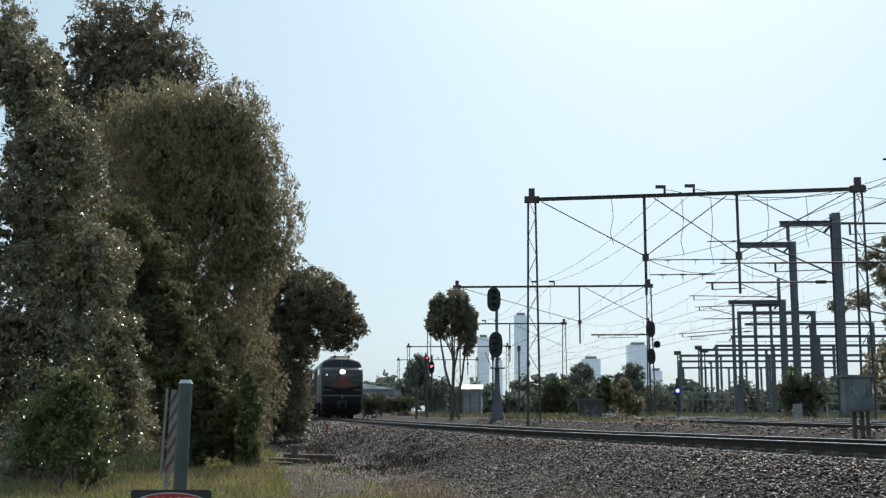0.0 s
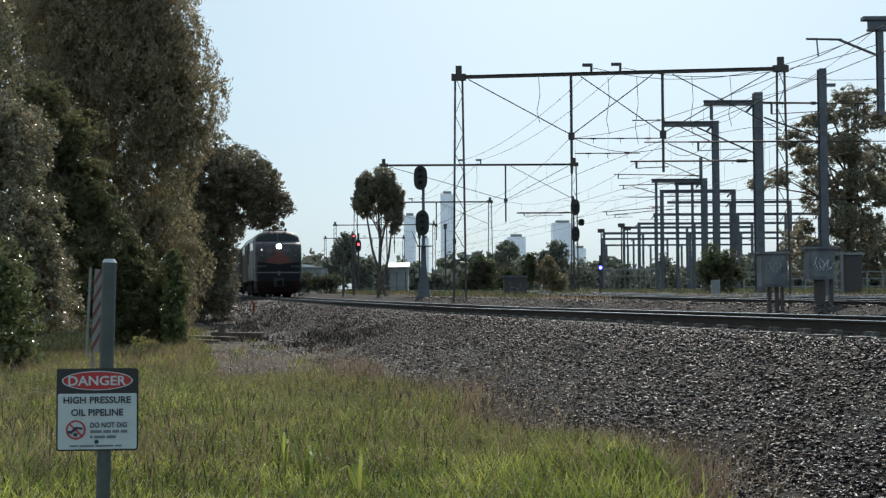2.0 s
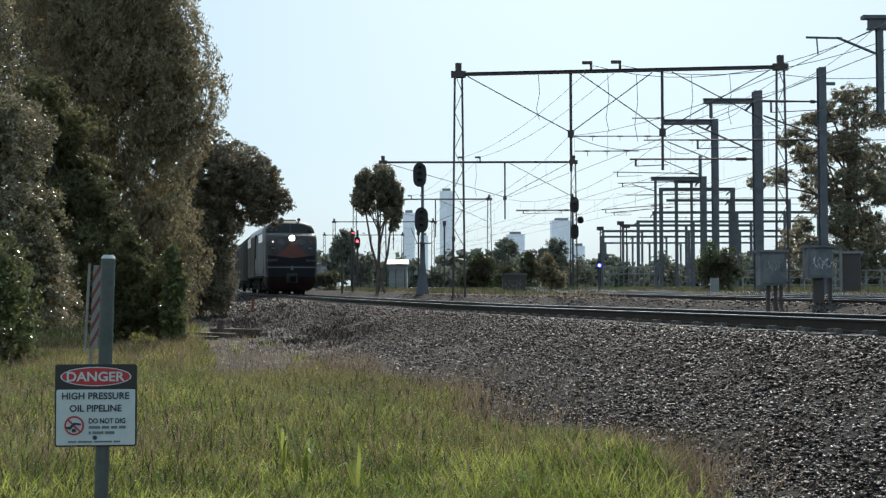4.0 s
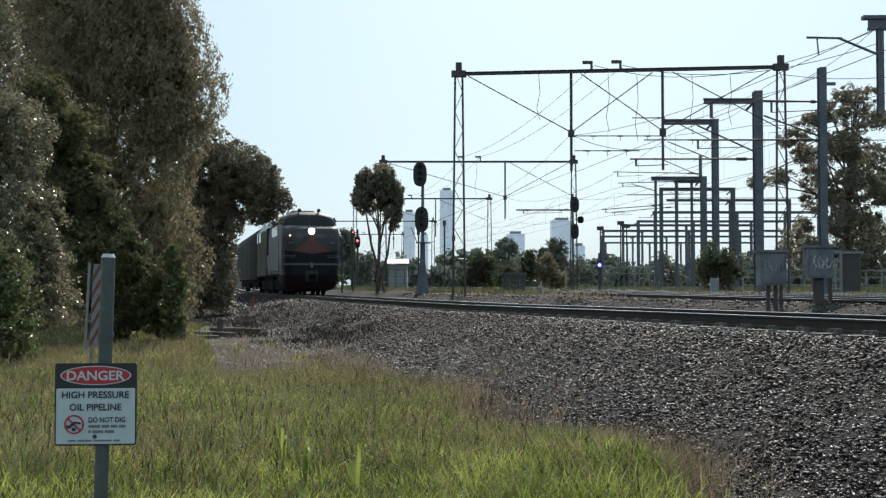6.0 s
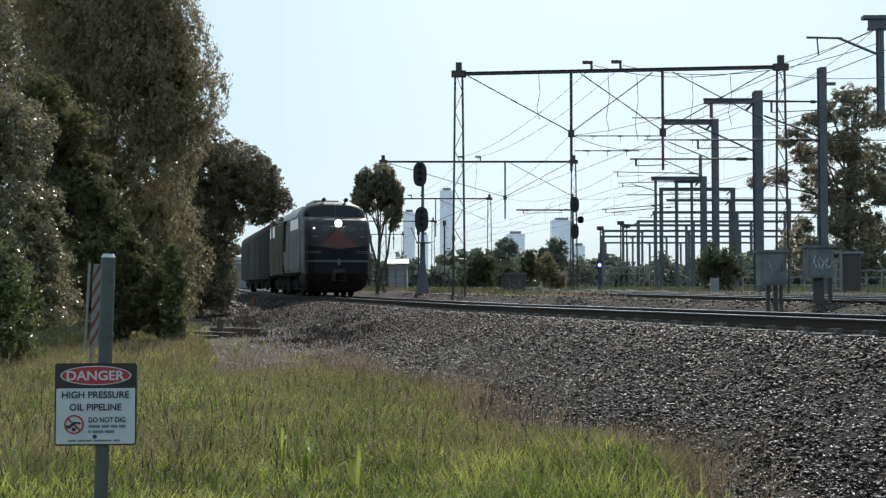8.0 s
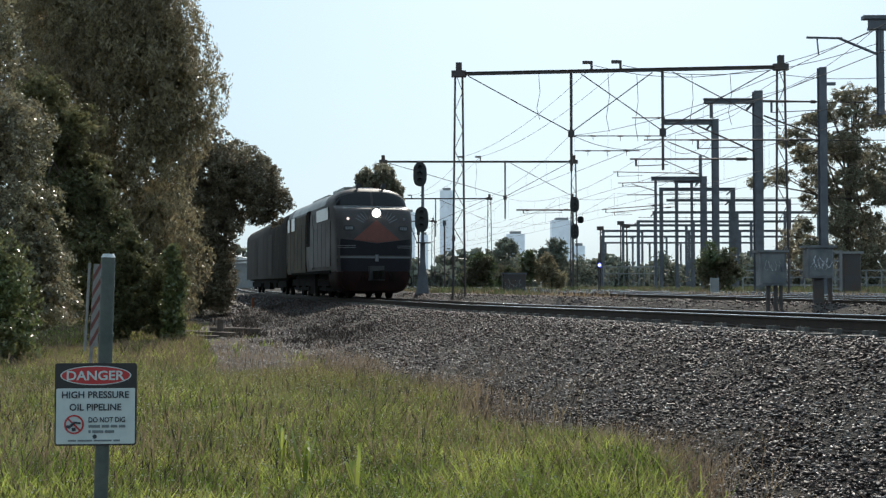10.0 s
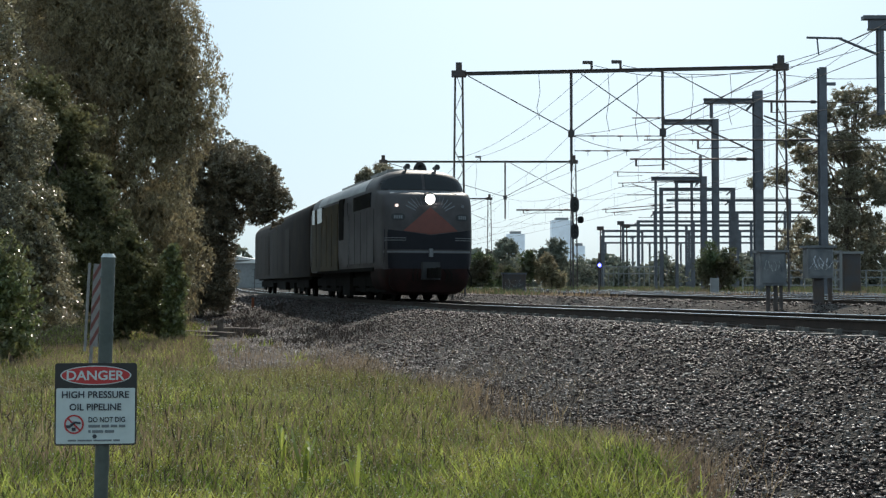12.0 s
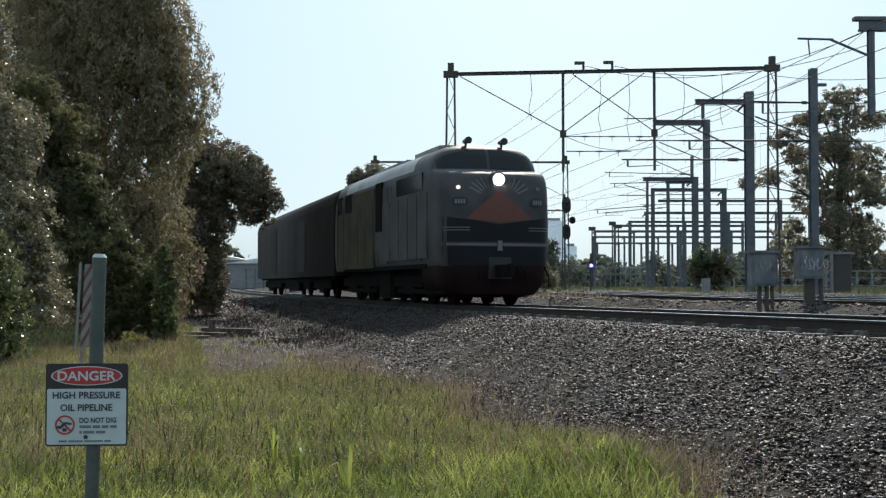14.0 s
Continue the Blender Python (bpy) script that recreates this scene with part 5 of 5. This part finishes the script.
# ---------------------------------------------------------------- grass
def grass(name, tufts, per, y0, y1, power, u0, height, width, mat, label, left=0.44, chance=None):
    y = y0 + (y1 - y0) * rng.random(tufts) ** power
    x0 = -left * y - 1.0
    x1 = np.minimum(track_x(y) - u0 / 0.957, left * y + 1)
    x = x0 + (x1 - x0) * rng.random(tufts)
    u = off_track(x, y)
    keep = ~((u > 5.3) & (u < 8.0 - 0.06 * (y - 20)) & (y > 19.5) & (y < 60) & (rng.random(tufts) < 0.97))
    keep &= np.sin(x * 0.9 + 1.3 * np.sin(y * 0.5)) + np.sin(y * 0.8 + x * 0.4) + 2.2 * rng.random(tufts) > -0.5
    keep &= u > u0 + 0.5 * np.sin(y * 1.1) + 0.8 * rng.random(tufts) ** 2
    x, y = np.repeat(x[keep], per), np.repeat(y[keep], per)
    k = len(x)
    x, y = x + 0.09 * rng.standard_normal(k), y + 0.09 * rng.standard_normal(k)
    z = ground_z(x, y) - 0.02
    h = height * (0.45 + 0.8 * rng.random(k)) * (0.8 + 0.25 * np.sin(x * 1.3) * np.sin(y * 0.9))
    th = rng.random(k) * 2 * math.pi
    lean = h * (0.15 + 0.75 * rng.random(k))
    dx, dy = np.cos(th), np.sin(th)
    ph = rng.random(k) * math.pi
    wx, wy = np.cos(ph) * width * 0.5, np.sin(ph) * width * 0.5
    base = np.stack([x, y, z], -1)
    mid = base + np.stack([dx * lean * 0.35, dy * lean * 0.35, h * 0.6], -1)
    tip = base + np.stack([dx * lean, dy * lean, h], -1)
    w = np.stack([wx, wy, np.zeros(k)], -1)
    me = bpy.data.meshes.new(name)
    me.vertices.add(k * 5)
    me.vertices.foreach_set("co", np.stack([base - w, base + w, mid + w * 0.8, tip, mid - w * 0.8], 1).astype(np.float32).ravel())
    me.loops.add(k * 7)
    me.loops.foreach_set("vertex_index", (np.array([0, 1, 2, 4, 4, 2, 3])[None] + (np.arange(k) * 5)[:, None]).ravel().astype(np.int32))
    me.polygons.add(k * 2)
    me.polygons.foreach_set("loop_start", (np.array([0, 4])[None] + (np.arange(k) * 7)[:, None]).ravel().astype(np.int32))
    me.update(calc_edges=True)
    me.materials.append(M[mat])
    tagged(new(name, me), label, "grass", kind="stuff")


grass("grass", 9000, 9, 6.6, 14.5, 1.2, 5.6, 0.31, 0.016, "grass", "tall bright green grass in the sun")
grass("grass", 2600, 9, 0.8, 6.7, 0.7, 5.6, 0.26, 0.011, "grass", "short green grass underfoot", left=1.6)
grass("grass", 6500, 9, 9.5, 18.0, 1.0, 5.5, 0.34, 0.012, "mixed", "ripening grass turning brown")
grass("grass", 11000, 8, 13.0, 42.0, 1.4, 5.7, 0.26, 0.02, "grass", "tall green grass under the trees")
grass("dry_grass", 9000, 6, 5.5, 26.0, 1.0, 5.0, 0.40, 0.0055, "straw", "dry brownish seed stems among the grass")

grass("dry_grass", 5000, 7, 24.0, 46.0, 1.0, 5.6, 0.34, 0.014, "straw", "dry pale grass below the trees")
grass("dry_grass", 2600, 8, 50.0, 90.0, 1.0, 4.2, 0.3, 0.03, "straw", "dry grass at the edge of the bank")


def bank_weeds(name, count, mat, u0, u1, y0, y1, height, width, label):
    """Sparse dead stalks standing in patches between the stones of the bank."""
    y = y0 + (y1 - y0) * rng.random(count) ** 1.2
    u = u0 + (u1 - u0) * rng.random(count) ** 0.6
    x = track_x(y) - u / 0.957
    keep = np.sin(x * 1.7 + 0.9 * np.sin(y * 1.1)) + np.sin(y * 1.9 + x * 0.6) + 1.2 * rng.random(count) > 0.7
    x, y = np.repeat(x[keep], 5), np.repeat(y[keep], 5)
    k = len(x)
    x, y = x + 0.06 * rng.standard_normal(k), y + 0.06 * rng.standard_normal(k)
    h = height * (0.3 + rng.random(k))
    base = np.stack([x, y, ground_z(x, y) - 0.01], -1)
    tip = base + np.stack([0.6 * h * rng.standard_normal(k), 0.6 * h * rng.standard_normal(k), h], -1)
    a = rng.random(k) * math.pi
    w = np.stack([np.cos(a) * width, np.sin(a) * width, 0 * a], -1)
    tagged(new(name, quads(name, np.stack([base - w, base + w, tip], 1), mat, 3)), label, "weeds", kind="stuff")


bank_weeds("dead_weeds", 2400, "rust", 3.2, 6.6, 5.5, 18.0, 0.10, 0.004, "dead reddish-brown weeds between the stones")
bank_weeds("dead_weeds", 1300, "straw", 3.4, 6.4, 6.0, 24.0, 0.12, 0.004, "dry pale weeds between the stones")
bank_weeds("dead_weeds", 1500, "rust", 2.6, 6.2, 26.0, 48.0, 0.2, 0.012, "dry brownish weeds on the far end of the bank")


def flower_glints(count):
    """Tiny pale specks scattered through the near grass: some flowers, mostly painted-in glints."""
    y = 5.5 + 12 * rng.random(count)
    x = -0.42 * y + (track_x(y) - 6.2 + 0.42 * y) * rng.random(count)
    z = ground_z(x, y) + 0.14 + 0.22 * rng.random(count)
    c = np.stack([x, y, z], -1)[:, None]
    q = np.array([(-1, 0, 0), (0, -0.5, 0.8), (1, 0, 0), (0, 0.5, -0.8)])[None] * (0.0035 + 0.006 * rng.random((count, 1, 1)) ** 2)
    tagged(new("flower_heads", quads("flower_heads", c + q, "flower_glint")), "tiny pale specks in the grass, some flowers, mostly painted glints", "flowers", kind="stuff")


flower_glints(7000)


def seed_stems(name, count, y0, y1, mat, tall, label):
    """Thin upright stalks, each with a narrow seed head."""
    y = y0 + (y1 - y0) * rng.random(count) ** 1.2
    x = -0.42 * y + (track_x(y) - 5.9 + 0.42 * y) * rng.random(count)
    keep = (np.sin(x * 0.8 + 0.5 * y) + np.sin(y * 0.7) + 2.4 * rng.random(count) > 0.6)
    x, y = x[keep], y[keep]
    k = len(x)
    h = tall * (0.6 + 0.6 * rng.random(k))
    base = np.stack([x, y, ground_z(x, y)], -1)
    lean = np.stack([0.26 * rng.standard_normal(k) * h, 0.26 * rng.standard_normal(k) * h, h], -1)
    top = base + lean
    w = np.stack([0.0012 + 0 * x, 0 * x, 0 * x], -1)
    wh = np.stack([0.0025 + 0.003 * rng.random(k), 0 * x, 0 * x], -1)
    stem = np.stack([base - w, base + w, top + w, top - w], 1)
    head = np.stack([top - lean * 0.12, top + wh, top + lean * (0.12 + 0.14 * rng.random((k, 1))), top - wh], 1)
    tagged(new(name, quads(name, np.concatenate([stem, head]), mat)), label, "grass", kind="stuff")


seed_stems("seed_stems", 3200, 8.0, 21.0, "straw", 0.38, "dry seed heads on thin stalks above the grass")
seed_stems("seed_stems", 1400, 7.5, 18.0, "rust", 0.38, "dark brown seed heads on thin stalks above the grass")

# broad-leaved weeds standing out of the grass
for x, y in ((-1.05, 8.6), (-0.62, 8.2), (-1.32, 9.4)):
    wd = thing("broad_weed", "light green broad-bladed weed among the grass", "plant", group="broad weeds")
    z = float(ground_z(x, y))
    for k in range(7):
        a, r, h = random.uniform(0, 6.28), random.uniform(0.06, 0.2), random.uniform(0.3, 0.55)
        d = Vector((math.cos(a), math.sin(a) * 0.6, 0))
        side = Vector((-d.y, d.x, 0)).normalized() * random.uniform(0.012, 0.02)
        p = [Vector((x, y, z)), Vector((x, y, z + h * 0.6)) + d * r * 0.4, Vector((x, y, z + h)) + d * r, Vector((x, y, z + h * 0.92)) + d * r * 2.0]
        part("blade", Shape().add([p[0] - side * 0.4, p[0] + side * 0.4, p[1] - side, p[1] + side, p[2] - side * 0.8, p[2] + side * 0.8, p[3]], [(0, 1, 3, 2), (2, 3, 5, 4), (4, 5, 6)]), "grass", wd)


# ---------------------------------------------------------------- lineside odds and ends
hut = thing("equipment_hut", "small dark equipment hut with a pale lid beside the line", "hut")
part("wall", Shape().box((17.6, 49, 1.05), (0.75, 0.8, 1.6), chamfer=0.03), "old_steel", hut)
part("roof", Shape().box((17.6, 49, 1.9), (0.95, 1.0, 0.1), chamfer=0.03), "wall_pale", hut)
ladder = thing("steel_ladder", "pale steel ladder frame standing by the masts", "ladder")
for dx in (0.0, 0.42):
    part("rail", Shape().box((17.0 + dx - 0.35, 48.5, 1.05), (0.09, 0.09, 1.9)), "wall_pale", ladder)
for k in range(5):
    part("rung", Shape().box((16.86, 48.5, 0.35 + 0.4 * k), (0.34, 0.06, 0.08)), "wall_pale", ladder)
pit = thing("junction_box", "small pale junction box beside a column", "box")
part("case", Shape().box((11.4, 47.5, 0.5), (0.32, 0.3, 0.6), chamfer=0.03), "wall_pale", pit)
fence = thing("fence", "low post and rail fence along the far side of the line", "fence")
for k in range(26):
    x = 17.5 + 0.9 * k
    part("post", Shape().box((x, 66, 0.7), (0.07, 0.07, 1.4)), "wall_pale", fence)
for z in (0.5, 0.95, 1.35):
    part("rail", Shape().box((28.8, 66, z), (22.6, 0.04, 0.06)), "wall_pale", fence)
fence = thing("fence", "wire fence on thin steel posts beyond the railway", "fence")
for k in range(34):
    x = -16 + 0.75 * k
    part("post", Shape().tube((x, 96, 0.0), (x, 96, 1.9), 0.035, None, 6), "old_steel", fence)
for z in (0.6, 1.2, 1.8):
    part("wire", Shape().tube((-16.2, 96, z), (9.0, 96, z), 0.012, None, 4), "wire", fence)
for k, (x, h) in enumerate(((-6.6, 3.0), (-5.9, 3.4), (-1.6, 3.6), (0.1, 4.2), (0.7, 3.2))):
    pl = thing("line_pole", "slender steel pole beside the electrified line", "pole", group="slender poles")
    part("shaft", Shape().tube((x, 74, -0.1), (x, 74, h + 0.4), 0.06, 0.05, 8), "old_steel", pl)
    part("head", Shape().box((x, 74, h + 0.35), (0.22, 0.16, 0.34), chamfer=0.04), "old_steel", pl)

# concrete sleepers of the main line, each with its fastening lugs
SL = Shape().box((0, 0, -0.29), (2.7, 0.25, 0.22), chamfer=0.03)
for k in (-1.0, -0.67, 0.67, 1.0):
    SL.box((k, -0.07, -0.155), (0.09, 0.05, 0.06)).box((k, 0.07, -0.155), (0.09, 0.05, 0.06))
SLEEPER = SL.mesh("sleeper", "concrete")
for k in range(120):
    s = 60 + k * 0.685
    y = 8.0 + k * 0.66
    ob = new("sleeper", SLEEPER)
    ob.matrix_basis = pose(float(track_x(y)), y, float(rail_z(y)), 0, 0, math.degrees(math.atan(-slope_at(y))))
    ob.parent = main_line


# rough grass and weeds on the far side of the line
def far_weeds(name, count, mat, y0, y1, height, width, label):
    y = y0 + (y1 - y0) * rng.random(count)
    x = track_x(y) + 7 + (0.42 * y - track_x(y) - 4) * rng.random(count)
    gap = np.min([np.abs(x - suburban_x(k, y)) for k in (6.2, 10.2, 14.2)], axis=0)
    keep = (gap > 1.5) & (np.sin(x * 0.7) + np.sin(y * 0.33 + x * 0.2) + 1.6 * rng.random(count) > 0.5)
    x, y = np.repeat(x[keep], 5), np.repeat(y[keep], 5)
    k = len(x)
    x, y = x + 0.2 * rng.standard_normal(k), y + 0.2 * rng.standard_normal(k)
    h = height * (0.4 + rng.random(k))
    base = np.stack([x, y, ground_z(x, y) - 0.02], -1)
    tip = base + np.stack([0.3 * h * rng.standard_normal(k), 0.3 * h * rng.standard_normal(k), h], -1)
    w = np.stack([np.full(k, width), np.zeros(k), np.zeros(k)], -1)
    tagged(new(name, quads(name, np.stack([base - w, base + w, tip], 1), mat, 3)), label, "grass", kind="stuff")


far_weeds("dry_grass", 9000, "straw", 34, 110, 0.2, 0.02, "dry grass between the suburban tracks")
far_weeds("grass", 6000, "shrub", 46, 120, 0.3, 0.035, "green weeds beyond the suburban tracks")


# old timbers by the bank, a far railing, insulators and hanging leads on the gantries
for k, (x, y, turn) in enumerate(((-7.0, 31.5, 12), (-6.7, 32.6, -8), (-6.2, 33.8, 20))):
    tb = thing("old_sleeper", "weathered timber sleeper lying in the grass", "timber", pose(x, y, float(ground_z(x, y)) + 0.05 + 0.04 * k, 3, 2, turn), group="old timbers")
    part("beam", Shape().box((0, 0, 0), (1.5, 0.22, 0.13), chamfer=0.02), "bark", tb)
rl = thing("railing", "pale railing beside the far yard tracks", "railing")
for k in range(12):
    part("post", Shape().box((14.2 + 0.45 * k, 100, 1.3), (0.06, 0.06, 1.8)), "wall_pale", rl)
for z in (1.5, 2.1):
    part("bar", Shape().box((16.7, 99.95, z), (5.2, 0.05, 0.1)), "wall_pale", rl)
for x, y, z0, z1 in ((6.9, 47, 6.9, 9.3), (8.1, 47, 6.5, 9.3), (4.0, 47, 7.4, 9.3), (2.4, 82, 7.0, 9.4), (12.0, 47, 7.2, 9.3), (10.4, 47, 6.8, 9.3)):
    ld = thing("hanging_lead", "thin hanging lead below a gantry beam", "cable", group="hanging leads")
    part("lead", Shape().path([(x, y, z1), (x + 0.05, y, z0 + (z1 - z0) * 0.6), (x - 0.08, y, z0 + (z1 - z0) * 0.25), (x + 0.04, y, z0)], 0.012, 5), "wire", ld)
for x, y, s in ((8.9, 150, 5.2), (11.6, 150, 5.9), (12.4, 150, 5.5)):
    fl = thing("yard_light", "distant floodlight pole in the rail yard", "light pole", group="yard lights")
    part("pole", Shape().tube((x + 12, y, 0), (x + 12, y, s + 2.6), 0.12, 0.08, 8), "old_steel", fl)
    part("head", Shape().box((x + 12, y, s + 2.8), (0.9, 0.5, 0.5), chamfer=0.1), "old_steel", fl)
def scrawl(parent, x, y, z, w, h, mat, seed):
    """A looping painted mark on a flat front."""
    r = random.Random(seed)
    pts = [(x + w * (i / 15 - 0.5) + 0.12 * w * math.sin(i * 1.9 + seed), y, z + h * 0.4 * math.sin(i * 1.35 + seed) * r.uniform(0.5, 1.0)) for i in range(16)]
    part("painted_scrawl", Shape().path(pts, 0.003, 5), mat, parent)


for ob in list(scene.objects):
    if ob.name == "relay_cabinet":
        scrawl(ob, 7.08, 24.27, 0.9, 0.34, 0.4, "bars", 2)
    if ob.name == "relay_cabinet.001":
        # this mark reuses the towers' faintly glowing pale blue
        scrawl(ob, 8.12, 24.27, 1.0, 0.40, 0.4, "pale_blue_glow", 5)
        scrawl(ob, 8.15, 24.265, 0.9, 0.36, 0.25, "bars", 8)
scrawl(box, 3.4, 54.54, 0.6, 0.8, 0.7, "bars", 3)
scrawl(box, 3.5, 54.54, 0.4, 0.7, 0.5, "bars", 6)


# ---------------------------------------------------------------- movement
_run = np.concatenate([[0], np.cumsum(np.hypot(np.diff(_ys), np.diff(_xs)))])


def on_line(s):
    y = float(np.interp(s, _run, _ys))
    return Vector((float(track_x(y)), y, float(rail_z(y))))


def vehicle_pose(nose_s, length, pivots):
    """Pose of a vehicle whose front end stands at run nose_s: both bogie centres lie on the line."""
    a, b = on_line(nose_s + (length - pivots) / 2), on_line(nose_s + (length + pivots) / 2)
    mid, d = (a + b) / 2, (b - a)
    return pose(mid.x, mid.y, mid.z, 0, 0, -math.degrees(math.atan2(d.x, d.y)))


NOSE = ((0.0, 79.2), (3.0, 68.1), (5.5, 59.1), (8.0, 49.7), (10.5, 40.8), (12.0, 35.5), (14.0, 28.8))


def motions():
    ts = [i * 0.5 for i in range(29)]
    ny = np.interp(ts, [a for a, _ in NOSE], [b for _, b in NOSE])
    coef = np.polyfit(ts, ny, 3)
    s0 = [float(np.interp(np.polyval(coef, t), _ys, _run)) for t in ts]
    walk(loco, [(t, vehicle_pose(s, 13.6, 7.2)) for t, s in zip(ts, s0)])
    walk(van, [(t, vehicle_pose(s + 13.8, 23.4, 16.0)) for t, s in zip(ts, s0)])


motions()
